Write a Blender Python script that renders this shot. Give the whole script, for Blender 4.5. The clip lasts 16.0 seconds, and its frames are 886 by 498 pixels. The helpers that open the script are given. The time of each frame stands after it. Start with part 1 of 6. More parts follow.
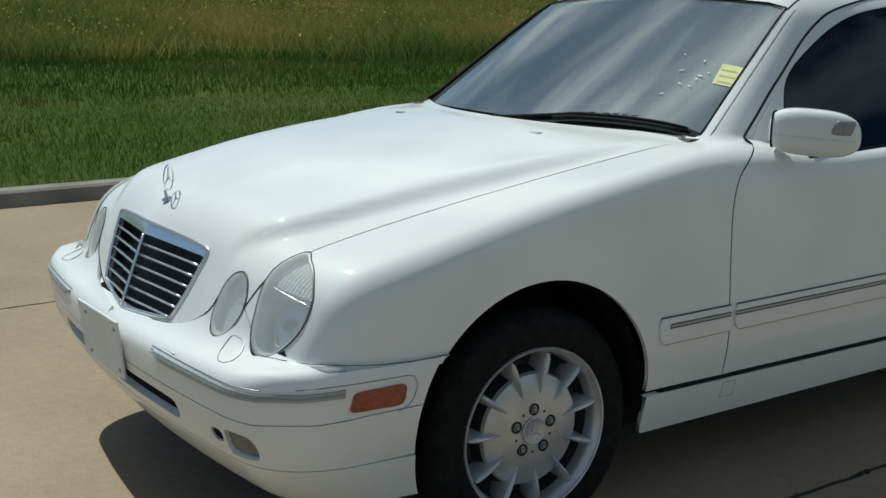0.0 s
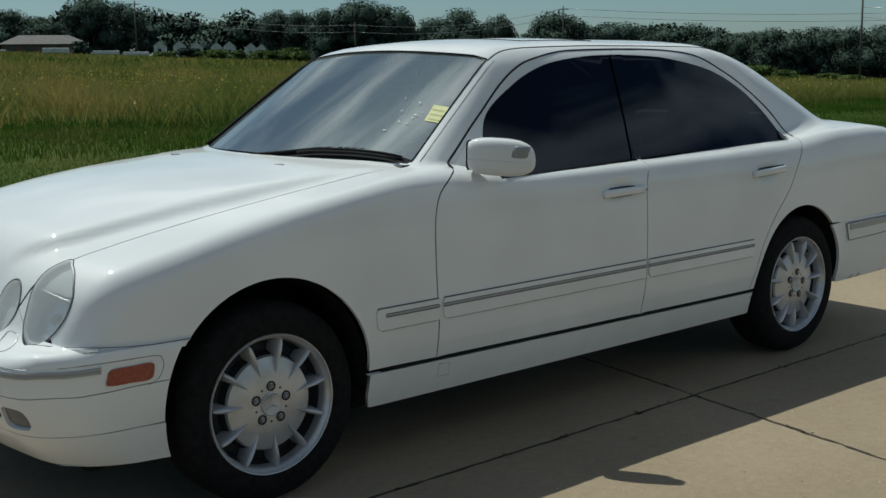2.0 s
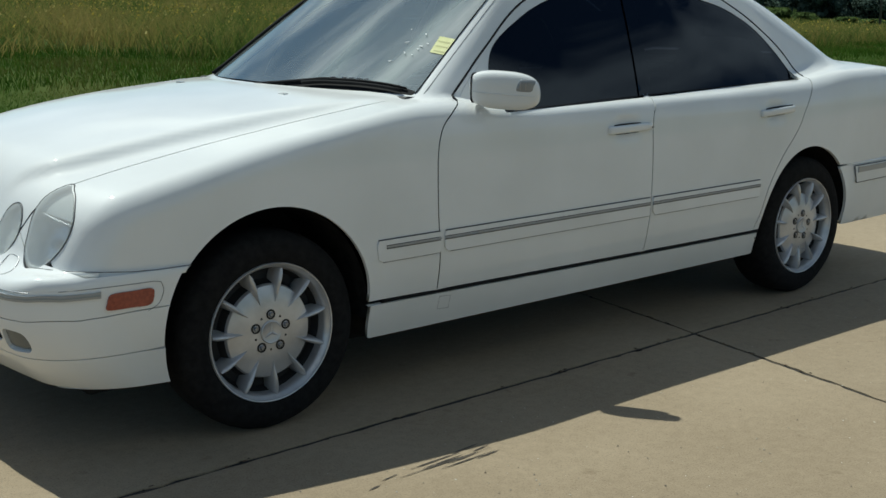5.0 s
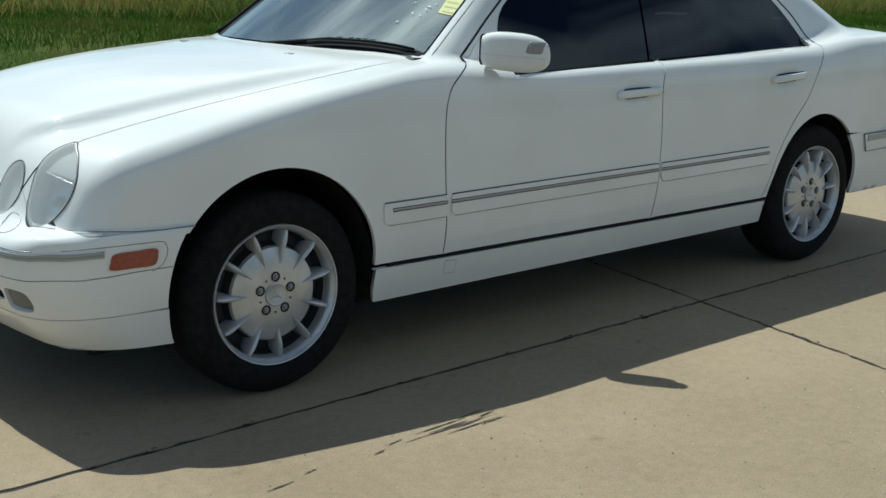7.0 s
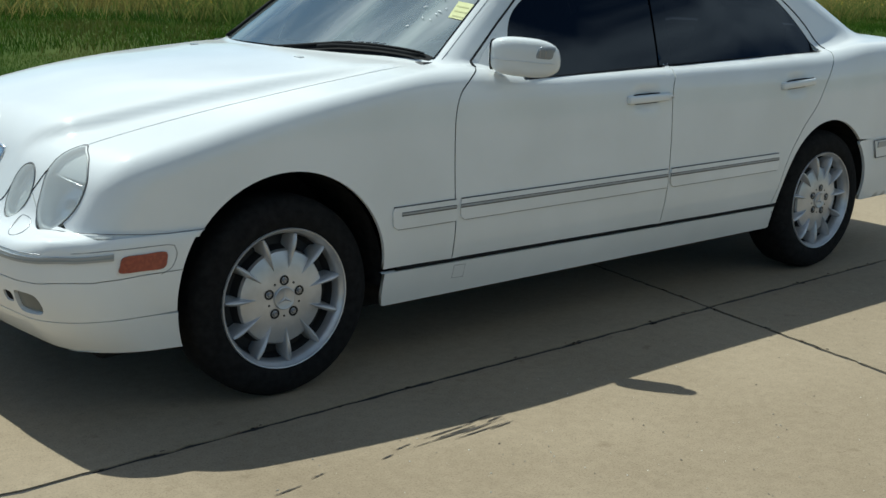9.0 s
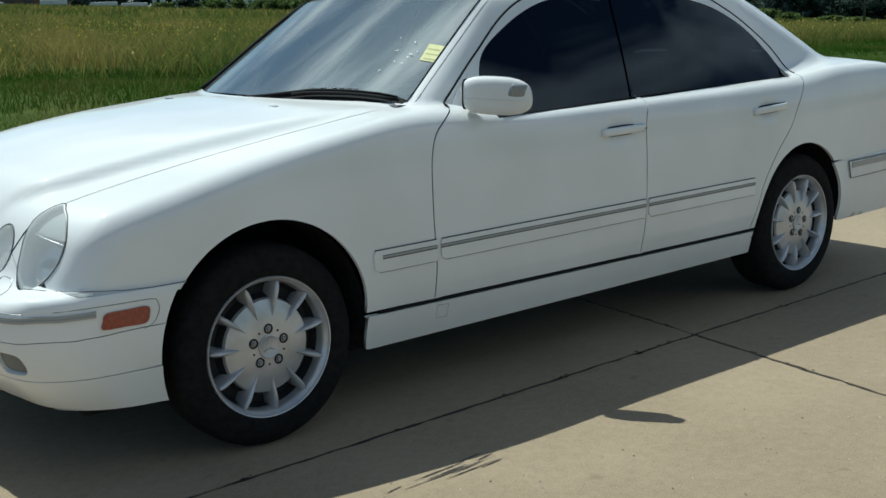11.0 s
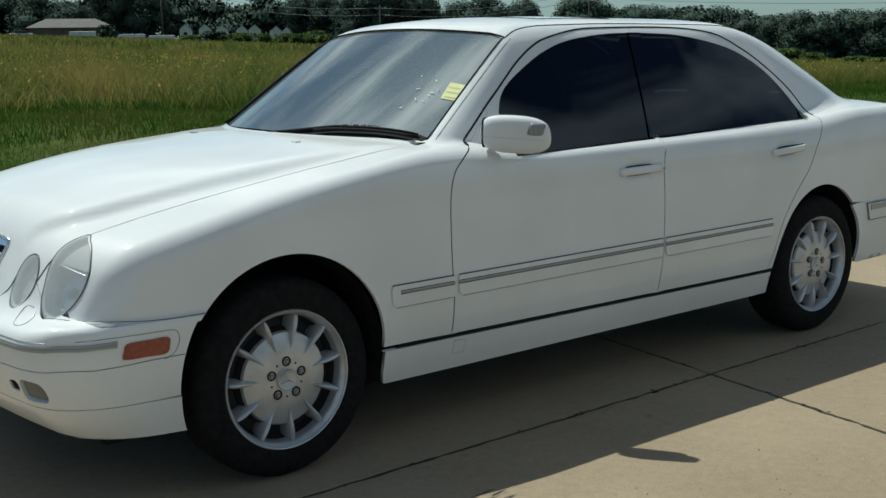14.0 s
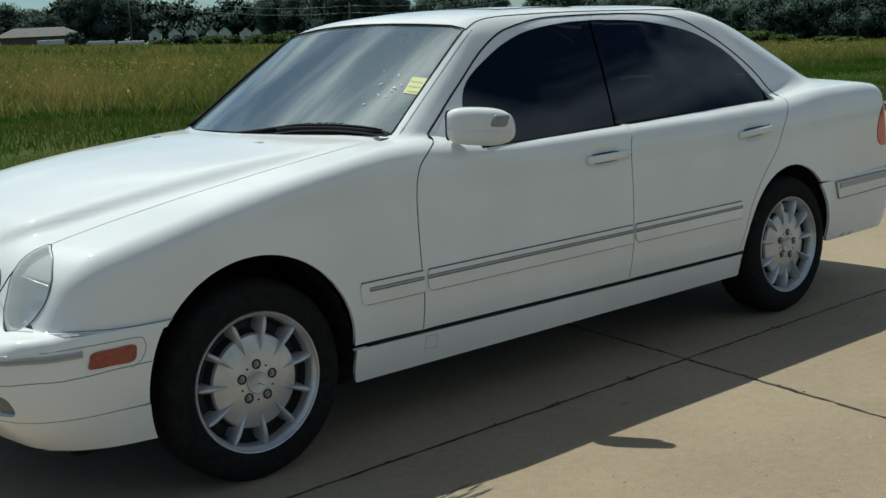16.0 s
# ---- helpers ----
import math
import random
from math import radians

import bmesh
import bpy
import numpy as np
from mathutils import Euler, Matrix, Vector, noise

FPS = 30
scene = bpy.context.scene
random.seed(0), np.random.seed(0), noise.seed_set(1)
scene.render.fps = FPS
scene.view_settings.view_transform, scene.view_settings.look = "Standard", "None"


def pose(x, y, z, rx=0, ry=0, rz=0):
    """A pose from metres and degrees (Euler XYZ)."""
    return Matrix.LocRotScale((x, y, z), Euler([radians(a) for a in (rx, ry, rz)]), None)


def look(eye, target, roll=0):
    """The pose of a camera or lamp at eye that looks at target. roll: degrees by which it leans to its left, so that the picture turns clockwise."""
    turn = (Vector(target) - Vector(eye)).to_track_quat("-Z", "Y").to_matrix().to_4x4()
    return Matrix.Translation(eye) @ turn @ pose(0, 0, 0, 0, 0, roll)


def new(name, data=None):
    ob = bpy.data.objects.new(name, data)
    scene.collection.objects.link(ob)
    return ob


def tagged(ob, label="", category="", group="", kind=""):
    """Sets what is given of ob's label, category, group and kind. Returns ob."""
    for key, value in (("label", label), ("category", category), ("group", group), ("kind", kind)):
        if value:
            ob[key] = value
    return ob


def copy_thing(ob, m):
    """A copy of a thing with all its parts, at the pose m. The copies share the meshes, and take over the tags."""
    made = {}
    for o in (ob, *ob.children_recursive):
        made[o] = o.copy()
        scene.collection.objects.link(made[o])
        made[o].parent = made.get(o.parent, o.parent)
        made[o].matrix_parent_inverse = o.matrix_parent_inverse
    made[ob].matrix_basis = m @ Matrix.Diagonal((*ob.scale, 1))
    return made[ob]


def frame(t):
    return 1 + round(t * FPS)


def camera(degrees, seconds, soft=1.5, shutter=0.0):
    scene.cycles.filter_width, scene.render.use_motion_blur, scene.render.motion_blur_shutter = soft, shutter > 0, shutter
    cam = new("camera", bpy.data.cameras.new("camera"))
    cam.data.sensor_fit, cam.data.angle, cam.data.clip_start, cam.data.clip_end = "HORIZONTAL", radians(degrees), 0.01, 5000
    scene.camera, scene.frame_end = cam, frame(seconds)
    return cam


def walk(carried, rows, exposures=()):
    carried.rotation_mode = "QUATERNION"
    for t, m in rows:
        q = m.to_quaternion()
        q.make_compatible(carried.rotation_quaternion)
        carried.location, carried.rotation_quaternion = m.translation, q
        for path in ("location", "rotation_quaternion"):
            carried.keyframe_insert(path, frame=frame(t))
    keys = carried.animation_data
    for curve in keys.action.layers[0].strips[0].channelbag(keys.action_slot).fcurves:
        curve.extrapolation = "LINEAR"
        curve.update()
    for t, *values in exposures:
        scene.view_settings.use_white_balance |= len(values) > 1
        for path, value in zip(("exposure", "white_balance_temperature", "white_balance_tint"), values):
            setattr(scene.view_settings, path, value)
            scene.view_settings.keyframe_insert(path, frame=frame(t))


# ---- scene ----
cam = camera(41.5, 16.0)
METRES, EYE, TILT, LEAN, TURN = 8.0, 1.5, 0.0, 0.0, 0.0
PATH = [
    (0, (-1.7220, -3.0520, 1.3820), (-0.6490, -1.4170, 0.9630), 0.1),
    (0.5, (-1.8560, -3.2870, 1.3810), (-0.7840, -1.6390, 1.0160), 0.9),
    (1, (-1.8400, -3.5530, 1.3560), (-0.6960, -1.9480, 1.0160), 1.5),
    (1.5, (-1.8230, -3.7440, 1.3510), (-0.5440, -2.2500, 0.9900), 1.0),
    (2, (-1.8400, -3.8380, 1.3340), (-0.5620, -2.3320, 1.0240), -0.8),
    (2.5, (-1.8340, -3.8310, 1.3350), (-0.5720, -2.3160, 0.9980), -0.4),
    (3, (-1.8330, -3.8500, 1.3410), (-0.5760, -2.3260, 1.0270), -1.4),
    (3.5, (-1.8360, -3.8560, 1.3330), (-0.5770, -2.3320, 1.0280), -0.9),
    (4, (-1.8290, -3.8550, 1.3090), (-0.5850, -2.3230, 0.9810), -0.9),
    (4.5, (-1.8230, -3.8480, 1.3420), (-0.6190, -2.3010, 0.9420), 0.3),
    (4.7, (-1.8200, -3.8630, 1.3240), (-0.5750, -2.3500, 0.9210), 0.2),
    (5.7, (-1.8120, -3.8448, 1.3113), (-0.5600, -2.3489, 0.8750), 0.45),
    (6.8, (-1.8029, -3.8266, 1.2986), (-0.5417, -2.3478, 0.8283), 0.737),
    (7, (-1.8099, -3.8135, 1.2969), (-0.5653, -2.3198, 0.8276), 0.895),
    (7.5, (-1.8124, -3.8159, 1.2998), (-0.5879, -2.3054, 0.8321), 0.8),
    (8, (-1.8089, -3.8249, 1.2988), (-0.5743, -2.3221, 0.8340), 1.216),
    (10.3, (-1.8174, -3.7815, 1.3011), (-0.5714, -2.2853, 0.8431), 0.517),
    (10.5, (-1.8159, -3.8271, 1.3011), (-0.5691, -2.3215, 0.8811), -0.701),
    (11, (-1.8072, -3.8307, 1.3015), (-0.5447, -2.3309, 0.9055), -1.553),
    (11.5, (-1.8080, -3.8649, 1.3263), (-0.5785, -2.3256, 0.9799), -1.831),
    (12, (-1.8204, -3.8688, 1.3095), (-0.6108, -2.3079, 0.9962), -0.821),
    (12.5, (-1.8245, -3.8519, 1.3168), (-0.6336, -2.2845, 0.9628), -0.864),
    (13, (-1.8266, -3.8567, 1.3127), (-0.6198, -2.3006, 0.9621), -0.558),
    (13.5, (-1.8234, -3.8593, 1.3249), (-0.6005, -2.3167, 0.9723), -0.443),
    (14, (-1.8246, -3.8687, 1.3141), (-0.5821, -2.3386, 0.9769), -0.873),
    (14.5, (-1.8237, -3.8745, 1.3193), (-0.5657, -2.3536, 0.9981), -1.364),
    (15, (-1.8206, -3.8716, 1.3150), (-0.5581, -2.3556, 0.9883), -1.539),
    (15.5, (-1.8069, -3.8702, 1.3120), (-0.5401, -2.3627, 0.9631), -1.976),
    (16, (-1.7790, -3.8732, 1.3080), (-0.5107, -2.3662, 0.9611), -2.99),
]
EXPOSURE = [(0.0, -0.20, 6070, -1), (1.2, -0.26, 6070, -1), (2.0, -0.35, 6080, -1), (3.8, -0.34, 6080, -1), (4.6, -0.17, 6080, -2), (7.0, 0.10, 5920, -3), (10.4, 0.10, 5840, -3), (11.5, 0.05, 5840, -3), (12.5, -0.07, 6050, -2), (16.0, -0.09, 6090, -2)]
walk(cam, [(t, look(eye, target, roll)) for t, eye, target, roll in PATH], EXPOSURE)

# ---- world, sun ----
SUN_FROM = Vector((-0.115, 0.54, 1.0)).normalized()
world = bpy.data.worlds.new("sky_world")
scene.world = world
world.use_nodes = True
wn, wl = world.node_tree.nodes, world.node_tree.links
sky = wn.new("ShaderNodeTexSky")
sky.sky_type = "NISHITA"
sky.sun_disc = False
sky.sun_elevation = math.asin(SUN_FROM.z)
sky.sun_rotation = math.atan2(SUN_FROM.x, SUN_FROM.y)
sky.air_density, sky.dust_density, sky.ozone_density = 1.0, 0.6, 2.0
# streaked summer cloud
wco = wn.new("ShaderNodeTexCoord")
wmap = wn.new("ShaderNodeMapping")
wmap.inputs["Scale"].default_value = (1.0, 3.0, 2.4)
wmap.inputs["Rotation"].default_value = (0.2, 0.1, 0.6)
wl.new(wco.outputs["Generated"], wmap.inputs["Vector"])
wno = wn.new("ShaderNodeTexNoise")
wno.inputs["Scale"].default_value, wno.inputs["Detail"].default_value, wno.inputs["Distortion"].default_value = 0.85, 8.0, 1.2
wl.new(wmap.outputs["Vector"], wno.inputs["Vector"])
wra = wn.new("ShaderNodeValToRGB")
wra.color_ramp.elements[0].position, wra.color_ramp.elements[1].position = 0.52, 0.64
wra.color_ramp.elements[0].color, wra.color_ramp.elements[1].color = (0, 0, 0, 1), (0.7, 0.7, 0.7, 1)
wl.new(wno.outputs["Fac"], wra.inputs["Fac"])
wmix = wn.new("ShaderNodeMix")
wmix.data_type = "RGBA"
wse = wn.new("ShaderNodeSeparateXYZ")
wl.new(wco.outputs["Generated"], wse.inputs["Vector"])
wfa = wn.new("ShaderNodeMapRange")
wfa.inputs["From Min"].default_value, wfa.inputs["From Max"].default_value = 0.10, 0.40
wl.new(wse.outputs["Z"], wfa.inputs["Value"])
wmu = wn.new("ShaderNodeMath")
wmu.operation = "MULTIPLY"
wl.new(wra.outputs["Color"], wmu.inputs[0])
wl.new(wfa.outputs["Result"], wmu.inputs[1])
wl.new(wmu.outputs["Value"], wmix.inputs["Factor"])
# summer haze is bluer towards the horizon
wti = wn.new("ShaderNodeMix")
wti.data_type, wti.blend_type = "RGBA", "MULTIPLY"
wti.inputs["B"].default_value = (0.82, 0.98, 1.13, 1)
wlo = wn.new("ShaderNodeMapRange")
wlo.inputs["From Min"].default_value, wlo.inputs["From Max"].default_value = 0.10, 0.42
wlo.inputs["To Min"].default_value, wlo.inputs["To Max"].default_value = 1.0, 0.0
wl.new(wse.outputs["Z"], wlo.inputs["Value"])
wl.new(wlo.outputs["Result"], wti.inputs["Factor"])
wl.new(sky.outputs["Color"], wti.inputs["A"])
wl.new(wti.outputs["Result"], wmix.inputs["A"])
wmix.inputs["B"].default_value = (17.0, 16.7, 16.0, 1)
wl.new(wmix.outputs["Result"], wn["Background"].inputs["Color"])
wn["Background"].inputs["Strength"].default_value = 0.069
sun = new("sun", bpy.data.lights.new("sun", "SUN"))
sun.data.energy, sun.data.angle, sun.data.color = 4.3, radians(0.53), (1.0, 0.95, 0.87)
sun.matrix_world = look((0, 0, 0), -SUN_FROM)

# ---- materials ----


def material(name, color=(0.5, 0.5, 0.5), rough=0.5, metal=0.0, spec=0.5, coat=0.0):
    m = bpy.data.materials.new(name)
    m.use_nodes = True
    b = m.node_tree.nodes["Principled BSDF"]
    b.inputs["Base Color"].default_value = (*color, 1)
    b.inputs["Roughness"].default_value = rough
    b.inputs["Metallic"].default_value = metal
    b.inputs["Specular IOR Level"].default_value = spec
    b.inputs["Coat Weight"].default_value = coat
    b.inputs["Coat Roughness"].default_value = 0.03
    return m


def vary(m, scale, low, high, detail=5.0, target="Base Color", stretch=(1, 1, 1), bump=0.0, bump_scale=None, space="Object", lo=0.35, hi=0.65):
    """Noise between two colours (or values) on an input, and a fine relief."""
    nodes, links = m.node_tree.nodes, m.node_tree.links
    b = nodes["Principled BSDF"]
    co, mp, no, ra = nodes.new("ShaderNodeTexCoord"), nodes.new("ShaderNodeMapping"), nodes.new("ShaderNodeTexNoise"), nodes.new("ShaderNodeValToRGB")
    mp.inputs["Scale"].default_value = stretch
    no.inputs["Scale"].default_value, no.inputs["Detail"].default_value = scale, detail
    links.new(co.outputs[space], mp.inputs["Vector"])
    links.new(mp.outputs["Vector"], no.inputs["Vector"])
    links.new(no.outputs["Fac"], ra.inputs["Fac"])
    ra.color_ramp.elements[0].position, ra.color_ramp.elements[1].position = lo, hi
    ra.color_ramp.elements[0].color = (*low, 1) if hasattr(low, "__len__") else (low, low, low, 1)
    ra.color_ramp.elements[1].color = (*high, 1) if hasattr(high, "__len__") else (high, high, high, 1)
    links.new(ra.outputs["Color"], b.inputs[target])
    if bump:
        bn, bu = nodes.new("ShaderNodeTexNoise"), nodes.new("ShaderNodeBump")
        bn.inputs["Scale"].default_value, bn.inputs["Detail"].default_value = bump_scale or scale * 6, 6
        links.new(mp.outputs["Vector"], bn.inputs["Vector"])
        links.new(bn.outputs["Fac"], bu.inputs["Height"])
        bu.inputs["Strength"].default_value, bu.inputs["Distance"].default_value = bump, 0.01
        links.new(bu.outputs["Normal"], b.inputs["Normal"])
    return m


def glass(name, tint, rough=0.0, ior=1.5):
    """Thin glass: tinted see-through, with the gloss by Fresnel."""
    m = bpy.data.materials.new(name)
    m.use_nodes = True
    nodes, links = m.node_tree.nodes, m.node_tree.links
    nodes.remove(nodes["Principled BSDF"])
    tr, gl, fr, mx = nodes.new("ShaderNodeBsdfTransparent"), nodes.new("ShaderNodeBsdfGlossy"), nodes.new("ShaderNodeFresnel"), nodes.new("ShaderNodeMixShader")
    tr.inputs["Color"].default_value = (*tint, 1)
    gl.inputs["Roughness"].default_value = rough
    fr.inputs["IOR"].default_value = ior
    links.new(fr.outputs["Fac"], mx.inputs["Fac"])
    links.new(tr.outputs["BSDF"], mx.inputs[1])
    links.new(gl.outputs["BSDF"], mx.inputs[2])
    links.new(mx.outputs["Shader"], nodes["Material Output"].inputs["Surface"])
    return m


M_PAINT = vary(material("white_car_paint", (0.80, 0.80, 0.79), 0.55, 0.0, 0.25, 0.7), 2.2, (0.685, 0.69, 0.675), (0.755, 0.76, 0.75), 6)
M_TRIM = vary(material("white_trim_plastic", (0.74, 0.74, 0.72), 0.4, 0, 0.5, 0.3), 3.0, (0.68, 0.68, 0.66), (0.76, 0.76, 0.75), 6)
M_BLACK = material("black_rubber_seal", (0.008, 0.008, 0.009), 0.8, 0, 0.2)
M_LINER = vary(material("black_wheel_well_plastic", (0.01, 0.01, 0.01), 0.85, 0, 0.12), 30, (0.010, 0.010, 0.010), (0.02, 0.0195, 0.019), 4)
M_TYRE = vary(material("black_tyre_rubber", (0.012, 0.012, 0.012), 0.9, 0, 0.15), 40, (0.007, 0.007, 0.0072), (0.014, 0.0135, 0.0135), 6, bump=0.2, bump_scale=300)
M_RIM = vary(material("silver_wheel_paint", (0.62, 0.62, 0.63), 0.35, 0.55, 0.5, 0.2), 12, (0.44, 0.44, 0.45), (0.57, 0.57, 0.58), 6)
M_RIM_DARK = material("wheel_recess_black", (0.01, 0.01, 0.011), 0.7)
M_BRIGHT = material("satin_chrome", (0.70, 0.71, 0.72), 0.25, 0.9)
M_CHROME = material("polished_chrome", (0.75, 0.76, 0.78), 0.08, 1.0)
M_STEEL = material("brushed_steel", (0.3, 0.3, 0.31), 0.35, 1.0)
M_DARKLINE = material("dark_trim_line", (0.10, 0.10, 0.103), 0.5, 0.2)
M_AMBER = vary(material("amber_red_lens", (0.36, 0.05, 0.02), 0.25, 0, 0.5, 0.6), 90, (0.21, 0.028, 0.016), (0.29, 0.048, 0.026), 2)
M_RED = material("red_tail_lens", (0.4, 0.02, 0.02), 0.15, 0, 0.5, 0.8)
M_INTERIOR = vary(material("grey_interior", (0.06, 0.06, 0.062), 0.8), 25, (0.045, 0.045, 0.047), (0.075, 0.075, 0.077), 5)
M_DASH = vary(material("dark_dashboard", (0.03, 0.03, 0.03), 0.7), 40, (0.022, 0.022, 0.022), (0.038, 0.037, 0.036), 5)
M_GLASS = glass("windscreen_glass", (0.42, 0.50, 0.50), 0.0, 3.6)
M_GLASS.node_tree.nodes["Glossy BSDF"].inputs["Color"].default_value = (0.86, 1.0, 1.0, 1)
# a film of smeared dust, also painting in streaks of reflected sky and cloud
_n, _l = M_GLASS.node_tree.nodes, M_GLASS.node_tree.links
_dust_sheen, _mix, _geo, _map, _no, _ra = _n.new("ShaderNodeBsdfDiffuse"), _n.new("ShaderNodeMixShader"), _n.new("ShaderNodeNewGeometry"), _n.new("ShaderNodeMapping"), _n.new("ShaderNodeTexNoise"), _n.new("ShaderNodeValToRGB")
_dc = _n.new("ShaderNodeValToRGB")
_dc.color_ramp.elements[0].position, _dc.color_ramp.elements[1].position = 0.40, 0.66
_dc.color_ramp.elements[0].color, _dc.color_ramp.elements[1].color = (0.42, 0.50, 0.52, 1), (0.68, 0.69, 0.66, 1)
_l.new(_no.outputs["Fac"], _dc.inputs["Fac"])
_l.new(_dc.outputs["Color"], _dust_sheen.inputs["Color"])
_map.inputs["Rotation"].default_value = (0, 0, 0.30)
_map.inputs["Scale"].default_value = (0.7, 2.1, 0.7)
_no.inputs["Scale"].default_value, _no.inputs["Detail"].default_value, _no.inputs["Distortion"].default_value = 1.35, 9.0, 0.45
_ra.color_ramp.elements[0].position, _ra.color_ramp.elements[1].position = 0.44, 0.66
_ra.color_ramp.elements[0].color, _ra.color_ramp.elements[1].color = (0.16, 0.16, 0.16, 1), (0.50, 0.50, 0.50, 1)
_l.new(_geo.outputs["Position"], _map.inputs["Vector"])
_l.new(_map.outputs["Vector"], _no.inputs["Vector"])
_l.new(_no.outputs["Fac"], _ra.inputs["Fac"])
# more of this dust and painted reflection on the near half
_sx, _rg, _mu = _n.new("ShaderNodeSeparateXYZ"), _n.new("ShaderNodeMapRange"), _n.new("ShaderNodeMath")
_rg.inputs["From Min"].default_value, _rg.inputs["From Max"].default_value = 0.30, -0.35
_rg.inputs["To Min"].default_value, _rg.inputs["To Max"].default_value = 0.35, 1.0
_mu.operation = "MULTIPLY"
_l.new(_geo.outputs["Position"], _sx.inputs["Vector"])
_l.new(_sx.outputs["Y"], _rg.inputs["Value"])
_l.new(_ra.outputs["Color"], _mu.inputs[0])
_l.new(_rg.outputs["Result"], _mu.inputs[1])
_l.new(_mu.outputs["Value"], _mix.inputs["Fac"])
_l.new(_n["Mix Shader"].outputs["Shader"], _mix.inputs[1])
_l.new(_dust_sheen.outputs["BSDF"], _mix.inputs[2])
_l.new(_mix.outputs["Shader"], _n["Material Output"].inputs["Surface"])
M_LENS = glass("lamp_lens", (0.92, 0.94, 0.93), 0.02, 1.45)
_n, _l = M_LENS.node_tree.nodes, M_LENS.node_tree.links
_haze, _mix = _n.new("ShaderNodeBsdfDiffuse"), _n.new("ShaderNodeMixShader")
_haze.inputs["Color"].default_value = (0.80, 0.81, 0.79, 1)
_mix.inputs["Fac"].default_value = 0.34
_l.remove(_n["Mix Shader"].inputs["Fac"].links[0])
_n["Mix Shader"].inputs["Fac"].default_value = 0.10
_l.new(_n["Mix Shader"].outputs["Shader"], _mix.inputs[1])
_l.new(_haze.outputs["BSDF"], _mix.inputs[2])
_l.new(_mix.outputs["Shader"], _n["Material Output"].inputs["Surface"])
M_TINT = glass("dark_tinted_glass", (0.030, 0.033, 0.044), 0.0, 1.46)
_n, _l = M_TINT.node_tree.nodes, M_TINT.node_tree.links
_soft = _n.new("ShaderNodeMath")
_soft.operation = "MULTIPLY_ADD"
_soft.inputs[1].default_value, _soft.inputs[2].default_value = 0.30, 0.024
_l.new(_n["Fresnel"].outputs["Fac"], _soft.inputs[0])
_l.new(_soft.outputs["Value"], _n["Mix Shader"].inputs["Fac"])
M_TINT.node_tree.nodes["Glossy BSDF"].inputs["Color"].default_value = (0.68, 0.80, 1.0, 1)
M_PILLAR = M_TINT.copy()
M_PILLAR.name = "gloss_black_pillar"
M_PILLAR.node_tree.nodes["Transparent BSDF"].inputs["Color"].default_value = (0.004, 0.004, 0.006, 1)
M_REFLECTOR = material("lamp_reflector", (0.74, 0.75, 0.74), 0.25, 0.85)
M_LAMP_WHITE = vary(material("frosted_lamp_inner", (0.55, 0.56, 0.54), 0.4), 60, (0.62, 0.64, 0.63), (0.72, 0.74, 0.73), 4)
M_BLADE = material("grey_grille_blade", (0.26, 0.29, 0.31), 0.35, 0.3)
M_STICKER = vary(material("yellow_paper", (0.70, 0.68, 0.18), 0.7), 14, (0.58, 0.58, 0.25), (0.72, 0.71, 0.38), 4)
M_INK = material("faded_print", (0.46, 0.45, 0.20), 0.7)
M_FOG = material("grey_fog_glass", (0.16, 0.165, 0.155), 0.35, 0.0, 0.3)
M_PLATE = vary(material("white_plate_blank", (0.72, 0.72, 0.70), 0.45), 6, (0.66, 0.66, 0.64), (0.76, 0.76, 0.75), 5)
M_STRIP = material("grey_strip_metal", (0.34, 0.355, 0.37), 0.3, 0.35)
M_GREYLENS = material("grey_turn_lens", (0.24, 0.25, 0.26), 0.25, 0.1, 0.5, 0.4)
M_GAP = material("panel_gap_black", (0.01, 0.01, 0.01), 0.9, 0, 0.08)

# ---- mesh helpers ----


def part(name, bm, mat, parent=None, label=""):
    me = bpy.data.meshes.new(name)
    bm.to_mesh(me)
    bm.free()
    me.materials.append(mat)
    ob = new(name, me)
    ob.parent = parent
    return tagged(ob, label)


def smooth_by(ob, angle=35.0):
    """Smooth faces, with edges sharper than the angle kept."""
    me = ob.data
    bm = bmesh.new()
    bm.from_mesh(me)
    for f in bm.faces:
        f.smooth = True
    for e in bm.edges:
        e.smooth = not (len(e.link_faces) == 2 and e.calc_face_angle(0) > radians(angle))
    bm.to_mesh(me)
    bm.free()
    return ob


def empty(name, x=0, y=0, z=0):
    ob = new(name)
    ob.location = (x, y, z)
    ob.empty_display_size = 0.1
    return ob


def box(x0, x1, y0, y1, z0, z1, bevel=0.0, seg=2):
    bm = bmesh.new()
    bmesh.ops.create_cube(bm, size=1)
    for v in bm.verts:
        v.co = ((x0 + x1) / 2 + v.co.x * (x1 - x0), (y0 + y1) / 2 + v.co.y * (y1 - y0), (z0 + z1) / 2 + v.co.z * (z1 - z0))
    if bevel:
        bmesh.ops.bevel(bm, geom=bm.edges[:], offset=bevel, segments=seg, affect="EDGES", profile=0.5)
    return bm


